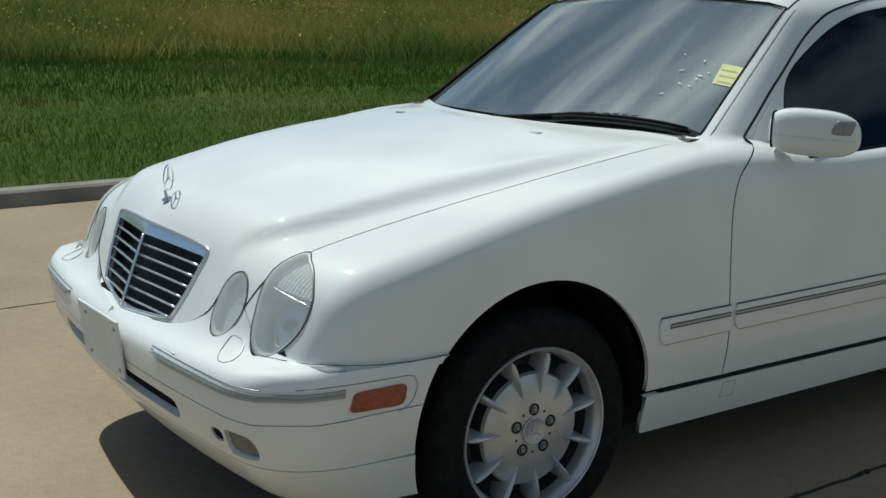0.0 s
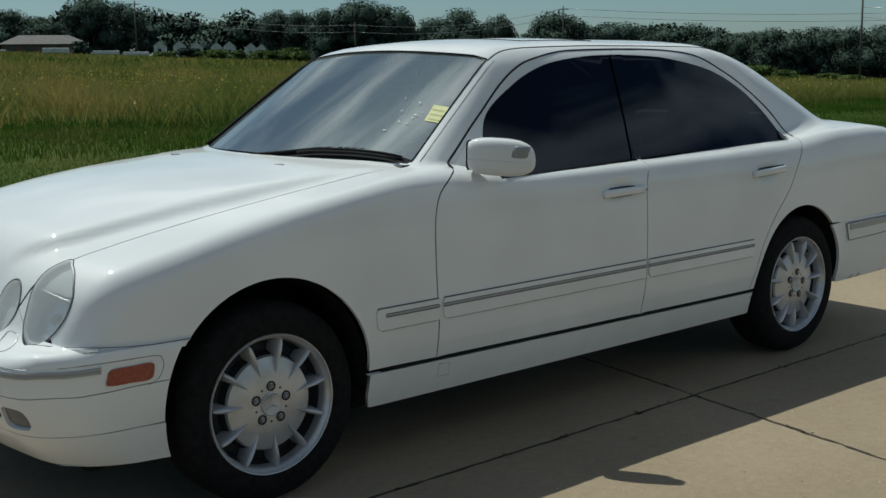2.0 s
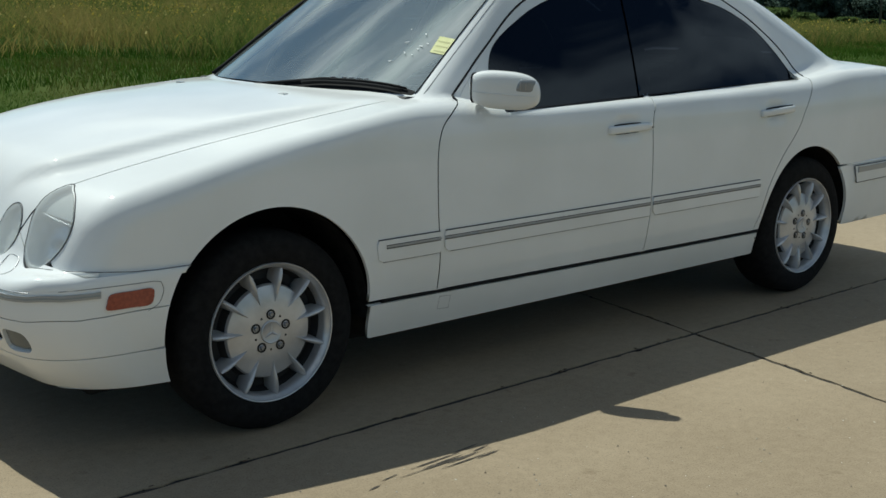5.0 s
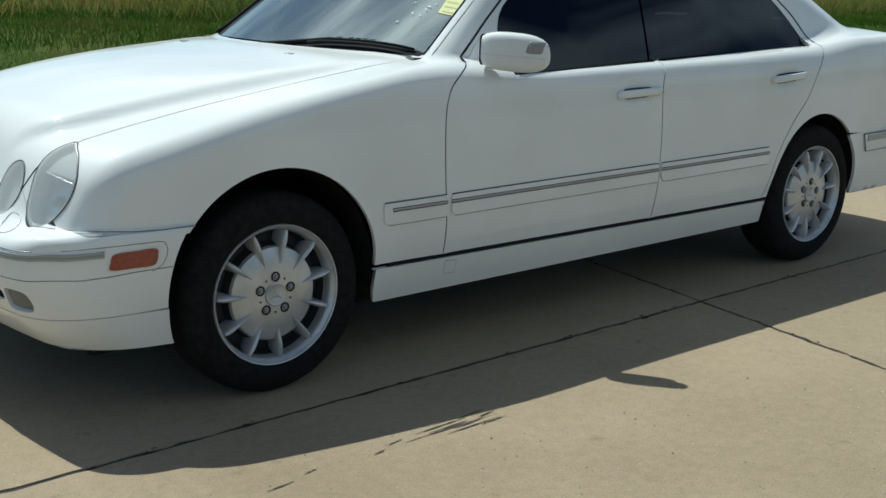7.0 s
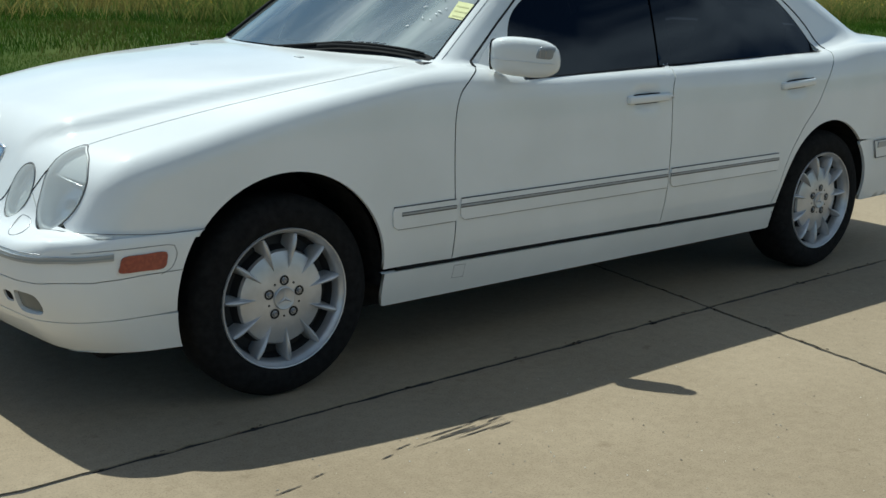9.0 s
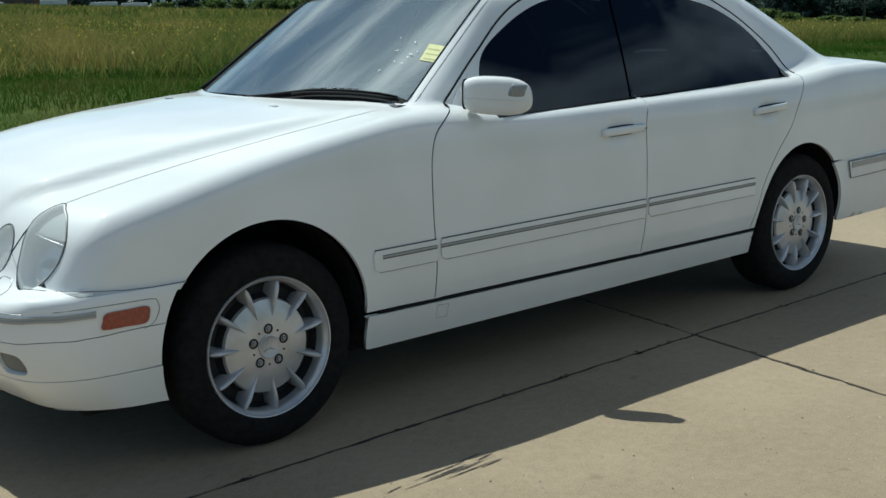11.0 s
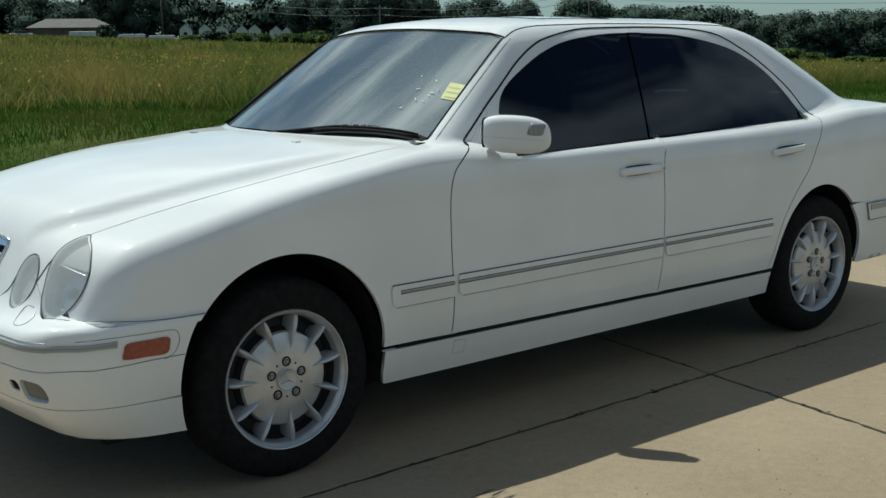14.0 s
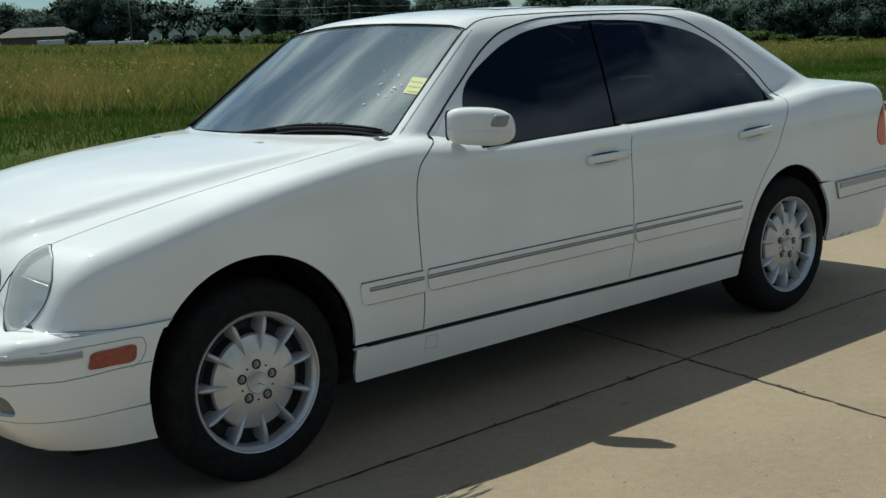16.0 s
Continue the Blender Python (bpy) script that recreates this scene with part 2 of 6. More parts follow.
def lathe(profile, steps=64, axis="y"):
    """Turn a profile of (along axis, radius) round an axis through the origin."""
    bm = bmesh.new()
    rings = []
    for h, r in profile:
        ring = []
        for i in range(steps):
            a = 2 * math.pi * i / steps
            c, s = r * math.cos(a), r * math.sin(a)
            ring.append(bm.verts.new({"y": (c, h, s), "z": (c, s, h), "x": (h, c, s)}[axis]))
        rings.append(ring)
    for p, q in zip(rings, rings[1:]):
        for i in range(steps):
            bm.faces.new((p[i], p[(i + 1) % steps], q[(i + 1) % steps], q[i]))
    bmesh.ops.recalc_face_normals(bm, faces=bm.faces[:])
    return bm


def tube(points, radius, sides=8, closed=False):
    """A round bar along a line of points; radius may be a function of 0..1."""
    bm = bmesh.new()
    pts = [Vector(p) for p in points]
    n = len(pts)
    rings = []
    up = Vector((0.13, 0.27, 0.95)).normalized()
    for i, p in enumerate(pts):
        if closed:
            d = pts[(i + 1) % n] - pts[i - 1]
        else:
            d = pts[min(i + 1, n - 1)] - pts[max(i - 1, 0)]
        d.normalize()
        e1 = d.cross(up).normalized()
        e2 = d.cross(e1)
        r = radius(i / max(1, n - 1)) if callable(radius) else radius
        rings.append([bm.verts.new(p + r * (math.cos(2 * math.pi * k / sides) * e1 + math.sin(2 * math.pi * k / sides) * e2)) for k in range(sides)])
    for i in range(n if closed else n - 1):
        p, q = rings[i], rings[(i + 1) % n]
        for k in range(sides):
            f = bm.faces.new((p[k], p[(k + 1) % sides], q[(k + 1) % sides], q[k]))
            f.smooth = True
    if not closed:
        bm.faces.new(rings[0])
        bm.faces.new(rings[-1])
    bmesh.ops.recalc_face_normals(bm, faces=bm.faces[:])
    return bm


def spline(points, per=8, closed=False):
    """A smooth line through points."""
    p = np.array(points, float)
    n = len(p)
    out = []
    for i in range(n if closed else n - 1):
        if closed:
            a, b, c, d = p[i - 1], p[i], p[(i + 1) % n], p[(i + 2) % n]
        else:
            b, c = p[i], p[i + 1]
            a = p[i - 1] if i else 2 * b - c
            d = p[i + 2] if i + 2 < n else 2 * c - b
        for k in range(per):
            t = k / per
            out.append(0.5 * (2 * b + (c - a) * t + (2 * a - 5 * b + 4 * c - d) * t * t + (3 * b - a - 3 * c + d) * t ** 3))
    if not closed:
        out.append(p[-1])
    return np.array(out)


def line_at(knots):
    """A smooth function through (x, value) knots (monotone cubic)."""
    k = np.array(knots, float)
    xs, ys = k[:, 0], k[:, 1]
    h, s = np.diff(xs), np.diff(ys) / np.diff(xs)
    m = np.zeros(len(xs))
    m[0], m[-1] = s[0], s[-1]
    for i in range(1, len(xs) - 1):
        m[i] = 0 if s[i - 1] * s[i] <= 0 else 2 * s[i - 1] * s[i] / (s[i - 1] + s[i])

    def at(x):
        x = np.clip(x, xs[0], xs[-1])
        i = np.clip(np.searchsorted(xs, x) - 1, 0, len(h) - 1)
        t = (x - xs[i]) / h[i]
        return ((1 + 2 * t) * (1 - t) ** 2 * ys[i] + t * (1 - t) ** 2 * h[i] * m[i] + t * t * (3 - 2 * t) * ys[i + 1] + t * t * (t - 1) * h[i] * m[i + 1])
    return at


# ---- the car's form, as one solid: f < 0 inside ----


def meet(a, b, r, p=2.2):
    """Where two solids overlap, with the edge rounded by r."""
    u, v = np.maximum(a + r, 0), np.maximum(b + r, 0)
    return np.minimum(np.maximum(a, b), -r) * (np.maximum(a, b) < -r) + ((u ** p + v ** p + 1e-12) ** (1 / p) - r) * (np.maximum(a, b) >= -r)


def join(a, b, k):
    """Two solids together, with the inner corner filled by k."""
    h = np.maximum(k - np.abs(a - b), 0) / k
    return np.minimum(a, b) - h * h * k / 4


deck = line_at([(-0.9, 0.62), (-0.66, 0.745), (-0.52, 0.792), (-0.32, 0.848), (-0.06, 0.902), (0.25, 0.946), (0.55, 0.976), (0.72, 0.982), (0.9, 0.965), (1.15, 0.945), (1.8, 0.952), (2.5, 0.968), (2.85, 0.985), (3.2, 1.014), (3.5, 1.016), (3.75, 0.998), (3.9, 0.968), (4.05, 0.91)])
crown = line_at([(-0.9, 0.03), (-0.6, 0.055), (-0.3, 0.05), (0.0, 0.036), (0.3, 0.026), (0.7, 0.02), (2.8, 0.02), (3.5, 0.03), (4.0, 0.03)])
plan = line_at([(-0.9, 0.72), (-0.7, 0.805), (-0.5, 0.864), (-0.3, 0.880), (0.0, 0.888), (0.5, 0.892), (1.6, 0.894), (2.4, 0.892), (3.0, 0.885), (3.4, 0.868), (3.8, 0.835), (4.05, 0.80)])
shoulder = line_at([(-0.9, 0.07), (-0.45, 0.07), (-0.2, 0.062), (0.3, 0.055), (0.8, 0.045), (1.5, 0.030), (2.5, 0.030), (3.0, 0.045), (3.5, 0.050), (4.0, 0.06)])
glass_plan = line_at([(0.4, 0.745), (0.8, 0.779), (1.4, 0.804), (2.0, 0.806), (2.6, 0.786), (3.0, 0.752), (3.5, 0.69), (4.0, 0.62)])
roof_line = line_at([(0.8, 1.375), (1.13, 1.408), (1.4, 1.429), (1.75, 1.438), (2.1, 1.435), (2.4, 1.434), (2.7, 1.411), (3.1, 1.32)])
ridge = line_at([(-0.75, 0.33), (-0.58, 0.42), (-0.5, 0.505), (-0.32, 0.572), (-0.15, 0.605), (0.06, 0.632), (0.7, 0.665)])
ridge_high = line_at([(-0.75, 0.0), (-0.62, 0.022), (-0.45, 0.038), (0.0, 0.033), (0.35, 0.018), (0.62, 0.0), (4.0, 0.0)])
waist = line_at([(0.3, 0.0), (0.9, 1.0), (2.7, 1.0), (3.2, 0.3), (4.0, 0.3)])
fillet = line_at([(0.5, 0.03), (1.0, 0.02), (2.3, 0.02), (2.9, 0.05), (3.4, 0.05)])


def f_lower(p):
    x, y, z = p[..., 0], np.abs(p[..., 1]), p[..., 2]
    low, high = np.maximum(0.55 - z, 0), np.maximum(z - 0.58, 0)
    cup = sum(0.013 * np.exp(-((x - hx) / 0.065) ** 4 - ((z - hz) / 0.040) ** 4) for hx, hz in ((1.555, 0.838), (2.525, 0.852)))
    side = y - (plan(x) - 0.69 * low ** 2 - 0.11 * high ** 2 - 3.2 * waist(x) * np.maximum(z - 0.86, 0) ** 2 - cup)
    cr = crown(x)
    lift = ridge_high(x) * (1 / (1 + np.exp(np.clip((y - ridge(x)) / 0.012, -40, 40))) - 0.55)
    top = z - (deck(x) + cr * (1 - np.minimum(y / 0.70, 1.25) ** 2) + lift)
    face = (-0.69 + 0.42 * (np.maximum(z, 0.52) - 0.55) + 0.9 * np.maximum(0.52 - z, 0) + 0.055 * (y / 0.7) ** 4 - 0.045 * np.maximum(0, 1 - y / 0.36) ** 1.3 - x) / 1.07
    back = x - (3.965 - 0.10 * (y / 0.8) ** 2 - 0.10 * np.maximum(z - 0.6, 0))
    floor_ = 0.16 - z
    f = meet(side, top, shoulder(x))
    f = meet(f, face, 0.07)
    f = meet(f, back, 0.10)
    return meet(f, floor_, 0.03)


def f_upper(p):
    x, y, z = p[..., 0], np.abs(p[..., 1]), p[..., 2]
    side = (y - (glass_plan(x) - 0.44 * (z - 0.94) - 0.16 * (z - 0.94) ** 2)) / 1.12
    top = z - (roof_line(x) - 0.04 * (y / 0.6) ** 2)
    ws = (0.50 + 0.37 * y ** 2 + (z - 1.0) * 1.50 - x) / 1.83
    rw = (x - (3.50 - 0.25 * y ** 2 - (z - 1.04) * 1.95)) / 2.2
    f = meet(side, top, 0.06)
    f = meet(f, ws, 0.035)
    f = meet(f, rw, 0.12)
    return np.maximum(f, 0.86 - z)


def f_car(p):
    return join(f_lower(p), f_upper(p), fillet(p[..., 0]))


def f_front_bumper(p):
    x, y, z = p[..., 0], np.abs(p[..., 1]), p[..., 2]
    low = np.maximum(0.5 - z, 0) / 0.28
    front = (-0.792 + 0.11 * y ** 2 + 0.15 * low ** 2.2 - x)
    side = y - (0.876 + 0.02 * np.clip(x + 0.5, -0.3, 0.2) - 0.045 * low ** 2)
    f = meet(front, side, 0.18)
    f = meet(f, z - np.minimum(0.543 + 0.25 * (x + 0.79), 0.574), 0.035)
    return meet(f, 0.200 - z, 0.012)


def f_nose(p):
    return join(f_front_bumper(p), f_lower(p), 0.05)


def f_rear_bumper(p):
    x, y, z = p[..., 0], np.abs(p[..., 1]), p[..., 2]
    low = np.maximum(0.5 - z, 0) / 0.28
    back = x - (4.0 - 0.16 * y ** 2 - 0.10 * low ** 2)
    side = y - (0.878 - 0.03 * np.maximum(x - 3.2, 0) - 0.05 * low ** 2)
    f = meet(back, side, 0.16)
    f = meet(f, z - 0.598, 0.02)
    return meet(f, 0.262 - z, 0.02)


def gradient(f, p, h=0.0015):
    g = np.stack([f(p + np.eye(3)[i] * h) - f(p - np.eye(3)[i] * h) for i in range(3)], -1)
    return g / (np.linalg.norm(g, axis=-1, keepdims=True) + 1e-12)


def cast(f, start, way, reach=2.4, steps=160):
    """First meeting of rays with a solid."""
    s = np.linspace(0, reach, steps)
    near, found = np.zeros(len(start)), np.zeros(len(start), bool)
    for a, b in zip(s, s[1:]):
        hit = (~found) & (f(start + b * way) < 0)
        near[hit] = a
        found |= hit
    lo, hi = near.copy(), near + s[1]
    for _ in range(16):
        mid = (lo + hi) / 2
        inside = f(start + mid[:, None] * way) < 0
        hi, lo = np.where(inside, mid, hi), np.where(inside, lo, mid)
    return start + ((lo + hi) / 2)[:, None] * way


def inset(poly, d):
    """Move a closed outline inwards by d."""
    nxt, prv = np.roll(poly, -1, 0), np.roll(poly, 1, 0)
    area = 0.5 * np.sum(poly[:, 0] * nxt[:, 1] - nxt[:, 0] * poly[:, 1])
    t = nxt - prv
    t /= np.linalg.norm(t, axis=1, keepdims=True) + 1e-12
    return poly + np.stack([-t[:, 1], t[:, 0]], 1) * d * (1 if area > 0 else -1)


def outline(*curves):
    """Curves end to end as one closed line, doubled points left out."""
    pts = []
    for c in curves:
        for q in np.atleast_2d(c):
            if not pts or np.linalg.norm(np.array(pts[-1]) - q) > 1e-4:
                pts.append(np.array(q, float))
    if np.linalg.norm(pts[0] - pts[-1]) < 1e-4:
        pts.pop()
    return np.array(pts)


from mathutils.geometry import delaunay_2d_cdt


def densify(poly, step):
    out = []
    for a, b in zip(poly, np.roll(poly, -1, 0)):
        n = max(1, int(np.linalg.norm(b - a) / step))
        out += [a + (b - a) * k / n for k in range(n)]
    return np.array(out)


def panel(name, f, rim, view, mat, parent, label="", step=0.022, gap=0.0022, holes=(), fold=0.014, lift=0.0, mirror=False):
    """A piece of skin of the solid f inside the closed line rim (places near the skin), laid on along the way view,
    with its edges folded inwards. A second one, mirrored, is made for the other side if asked."""
    view = np.array(view, float) / np.linalg.norm(view)
    e1 = np.cross(view, (0, 0, 1.0))
    if np.linalg.norm(e1) < 0.2:
        e1 = np.cross(view, (1.0, 0, 0))
    e1 /= np.linalg.norm(e1)
    e2 = np.cross(e1, view)
    flat = lambda q: np.stack([q @ e1, q @ e2], 1)
    loops = [inset(densify(flat(np.array(rim)), step), gap)]
    loops += [inset(densify(flat(np.array(h)), step), -gap) for h in holes]
    lo, hi = loops[0].min(0), loops[0].max(0)
    gx, gy = np.arange(lo[0], hi[0], step), np.arange(lo[1], hi[1], step * 0.866)
    grid = np.array([(u + (0.5 * step if j % 2 else 0), v) for j, v in enumerate(gy) for u in gx])

    def within(pts, loop):
        inside = np.zeros(len(pts), bool)
        for a, b in zip(loop, np.roll(loop, -1, 0)):
            if a[1] != b[1]:
                cross = ((a[1] > pts[:, 1]) != (b[1] > pts[:, 1])) & (pts[:, 0] < (b[0] - a[0]) * (pts[:, 1] - a[1]) / (b[1] - a[1]) + a[0])
                inside ^= cross
        return inside
    keep = within(grid, loops[0])
    for h in loops[1:]:
        keep &= ~within(grid, h)
    grid = grid[keep]
    edge = np.concatenate(loops)
    d2 = np.min(np.sum((grid[:, None] - edge[None]) ** 2, -1), 1) if len(grid) else np.zeros(0)
    grid = grid[d2 > (0.45 * step) ** 2]
    verts = [Vector(v) for v in edge] + [Vector(v) for v in grid]
    edges, at = [], 0
    for lp in loops:
        edges += [(at + i, at + (i + 1) % len(lp)) for i in range(len(lp))]
        at += len(lp)
    v2, _, faces, _, _, _ = delaunay_2d_cdt(verts, edges, [], 0, 1e-6)
    v2 = np.array([tuple(v) for v in v2])
    tri = np.array([t for t in faces if len(t) == 3])
    mid = v2[tri].mean(1)
    ok = within(mid, loops[0])
    for h in loops[1:]:
        ok &= ~within(mid, h)
    tri = tri[ok]
    centre = np.array([1.5, 0, 0.7])
    start = v2[:, :1] * e1 + v2[:, 1:] * e2 + view * (centre @ view - 3.2)
    place = cast(f, start, view, 5.4, 300)
    met = np.abs(f(place)) < 0.004
    tri = tri[met[tri].all(1)]
    norm = gradient(f, place)
    place = place + norm * lift
    count = {}
    for t in tri:
        for i in range(3):
            k = (t[i], t[(i + 1) % 3])
            count[k] = count.get(k, 0) + 1
    border = [k for k in count if (k[1], k[0]) not in count]
    made = []
    for flip in ((1, -1) if mirror else (1,)):
        sgn = np.array([1, flip, 1])
        P, N = place * sgn, norm * sgn
        vs, ns = [*P], [*N]
        fs = [tuple(t) for t in tri]
        if fold:
            new_at = {}
            inward = P - N * fold
            for a, b in border:
                for q in (a, b):
                    if q not in new_at:
                        new_at[q] = len(vs)
                        vs += [P[q], inward[q]]
                        ns += [N[q], N[q]]
                d = np.cross(P[b] - P[a], N[a]) * flip
                d /= np.linalg.norm(d) + 1e-12
                for q in (a, b):
                    ns[new_at[q]] = ns[new_at[q] + 1] = d
                fs.append((new_at[b], new_at[a], new_at[a] + 1, new_at[b] + 1))
        if np.dot(np.cross(P[tri[0][1]] - P[tri[0][0]], P[tri[0][2]] - P[tri[0][0]]), N[tri[0][0]]) < 0:
            fs = [t[::-1] for t in fs]
        me = bpy.data.meshes.new(name)
        me.from_pydata([tuple(v) for v in vs], [], [tuple(int(i) for i in t) for t in fs])
        me.materials.append(mat)
        me.polygons.foreach_set("use_smooth", [True] * len(me.polygons))
        me.normals_split_custom_set_from_vertices([tuple(n) for n in ns])
        ob = new(name, me)
        ob.parent = parent
        made.append(tagged(ob, label))
    return made


def snap(points, f=f_car, lift=0.0):
    """Draw places onto the skin of a solid."""
    p = np.array(points, float)
    for _ in range(12):
        p = p - gradient(f, p) * f(p)[..., None] * 0.9
    return p + gradient(f, p) * lift


def flip_y(c):
    return np.array(c) * np.array([1, -1, 1])


# ---- the car ----
car = tagged(empty("sedan_car"), "white four-door saloon car with dark tinted side windows, parked on concrete", "car")


def side_pts(xz, f=None):
    xz = np.array(xz, float)
    start = np.stack([xz[:, 0], np.full(len(xz), -1.4), xz[:, 1]], 1)
    return cast(f or f_car, start, np.array([0, 1.0, 0]), 1.4, 200)


def front_pts(yz, f=None):
    yz = np.array(yz, float)
    start = np.stack([np.full(len(yz), -1.4), yz[:, 0], yz[:, 1]], 1)
    return cast(f or f_car, start, np.array([1.0, 0, 0]), 2.0, 240)


def top_pts(xy, f=None):
    xy = np.array(xy, float)
    start = np.stack([xy[:, 0], xy[:, 1], np.full(len(xy), 1.9)], 1)
    return cast(f or f_car, start, np.array([0, 0, -1.0]), 1.8, 240)


def oval(cy, cz, a, b, lean, n=40, start=0.0):
    """A leaning oval in the car's front view."""
    t = np.linspace(0, 2 * math.pi, n, endpoint=False) + start
    u = np.array([lean, math.sqrt(1 - lean * lean)])
    v = np.array([-u[1], u[0]])
    yz = np.array([cy, cz]) + np.cos(t)[:, None] * a * u + np.sin(t)[:, None] * b * v
    return yz


ARCH_F = (0.0, 0.347, 0.353)
ARCH_R = (2.815, 0.338, 0.342)


def arch(which, a0, a1, n=30):
    cx, cz, r = which
    t = np.radians(np.linspace(a0, a1, n))
    return side_pts(np.stack([cx + r * np.cos(t), cz + r * np.sin(t)], 1))


# starts at its top, turns outwards
LAMP = spline([(-0.620, 0.787), (-0.661, 0.776), (-0.702, 0.758), (-0.738, 0.730), (-0.760, 0.698), (-0.759, 0.650), (-0.741, 0.607), (-0.708, 0.575), (-0.667, 0.571), (-0.628, 0.598), (-0.600, 0.652), (-0.590, 0.748)], 4, True)
LAMP_SMALL = oval(-0.494, 0.655, 0.075, 0.060, -0.08, 48)
lamp_rim, small_rim = front_pts(LAMP), front_pts(LAMP_SMALL)
hood_edge = spline(np.concatenate([lamp_rim[1:2], top_pts([(-0.44, -0.638), (-0.30, -0.662), (-0.05, -0.684), (0.25, -0.693), (0.5, -0.702), (0.69, -0.712)])]), 6)
cowl = top_pts([(0.475 + 0.42 * y * y, y) for y in np.linspace(-0.712, 0.712, 31)], f_lower)
# the hood's front line: down the big lamp's inner edge, over the small lamp, down to the grille's foot
nose = outline(lamp_rim[:1], lamp_rim[47:37:-1], small_rim[11::-1], small_rim[47:36:-1], front_pts(spline([(-0.432, 0.662), (-0.415, 0.625), (-0.367, 0.592), (-0.292, 0.566), (-0.15, 0.552), (0.0, 0.546)], 5)))
door_front = side_pts(spline([(0.768, 0.972), (0.70, 0.937), (0.645, 0.89), (0.622, 0.81), (0.618, 0.675), (0.622, 0.561), (0.63, 0.466), (0.634, 0.350)], 5))
b_line = side_pts(spline([(1.86, 1.381), (1.80, 1.16), (1.735, 0.937), (1.705, 0.857), (1.703, 0.70), (1.70, 0.55), (1.696, 0.343)], 5))
frame_front = side_pts(spline([(0.768, 0.972), (0.845, 1.028), (0.945, 1.103), (1.02, 1.155), (1.152, 1.246), (1.268, 1.308), (1.36, 1.339), (1.538, 1.370), (1.706, 1.378), (1.86, 1.381)], 4))
frame_rear = side_pts(spline([(1.86, 1.381), (2.06, 1.381), (2.25, 1.374), (2.41, 1.35), (2.545, 1.29), (2.655, 1.222), (2.784, 1.116), (2.853, 1.025), (2.872, 0.985)], 4))
door_rear = side_pts(spline([(2.872, 0.985), (2.82, 0.93), (2.763, 0.865), (2.693, 0.761), (2.587, 0.658), (2.493, 0.531), (2.456, 0.412), (2.431, 0.340)], 5))
sill_line = side_pts([(x, 0.3535 - 0.0064 * (x - 0.35)) for x in np.linspace(0.353, 2.472, 40)])
window_front = side_pts(spline([(0.958, 0.985), (0.982, 1.06), (1.02, 1.125), (1.084, 1.176), (1.199, 1.236), (1.314, 1.285), (1.458, 1.325), (1.664, 1.350), (1.845, 1.357)], 4))
window_front = outline(window_front, side_pts([(1.845, 1.357), (1.785, 1.15), (1.722, 0.944)]), side_pts([(x, 0.929 + 0.015 * (x - 1.0) / 0.72) for x in np.linspace(1.70, 0.95, 12)]))
window_rear = outline(side_pts(spline([(1.875, 1.357), (2.05, 1.352), (2.191, 1.34), (2.404, 1.303), (2.539, 1.255), (2.656, 1.183), (2.757, 1.079), (2.82, 0.99)], 4)),
                      side_pts([(x, 0.945 + 0.032 * (x - 1.75) / 1.07) for x in np.linspace(2.815, 1.752, 16)]), side_pts([(1.815, 1.15)]))

# hood, with the hole for the grille
g_top = spline([(-0.318, 0.738), (-0.300, 0.753), (-0.15, 0.764), (0.0, 0.771)], 6)
g_side = spline([(-0.02, 0.557), (-0.13, 0.562), (-0.237, 0.572), (-0.265, 0.592), (-0.318, 0.738)], 6)
g_half = np.concatenate([g_side, g_top[1:]])
grille_rim = front_pts(outline(g_half, (g_half * np.array([-1, 1]))[::-1]))
hood_half = outline(nose[::-1], hood_edge)
panel("hood", f_car, outline(hood_half, cowl, flip_y(hood_half)[::-1]), (0.6, 0, -0.8), M_PAINT, car, holes=[grille_rim])
lamp_outer = lamp_rim[0:26]
seam_low = side_pts([(x, 0.545) for x in np.linspace(-0.292, -0.60, 9)])
panel("front_fender", f_car, outline(hood_edge, door_front, side_pts([(0.50, 0.3525)]), arch(ARCH_F, 1, 145), seam_low, lamp_outer[::-1]), (0.35, 0.8, -0.45), M_PAINT, car, mirror=True)
panel("front_door", f_car, outline(door_front[::-1], frame_front, b_line, sill_line[::-1][(sill_line[::-1][:, 0] > 0.64) & (sill_line[::-1][:, 0] < 1.69)]), (0, 0.93, -0.36), M_PAINT, car, holes=[window_front], mirror=True)
panel("rear_door", f_car, outline(b_line[::-1], frame_rear, door_rear, sill_line[::-1][(sill_line[::-1][:, 0] > 1.70) & (sill_line[::-1][:, 0] < 2.42)]), (0, 0.93, -0.36), M_PAINT, car, holes=[window_rear], mirror=True)
panel("door_glass", f_upper, window_front, (0, 0.93, -0.36), M_TINT, car, "dark tinted glass", lift=-0.0005, gap=0.001, fold=0, step=0.05, mirror=True)
panel("door_glass", f_upper, window_rear, (0, 0.93, -0.36), M_TINT, car, "dark tinted glass", lift=-0.0005, gap=0.001, fold=0, step=0.05, mirror=True)
pillar = side_pts([(1.822, 1.356), (1.896, 1.356), (1.772, 0.935), (1.700, 0.935)])
panel("pillar_trim", f_upper, pillar, (0, 0.93, -0.36), M_PILLAR, car, "gloss black pillar trim", lift=0.0045, gap=0, fold=0.004, mirror=True)

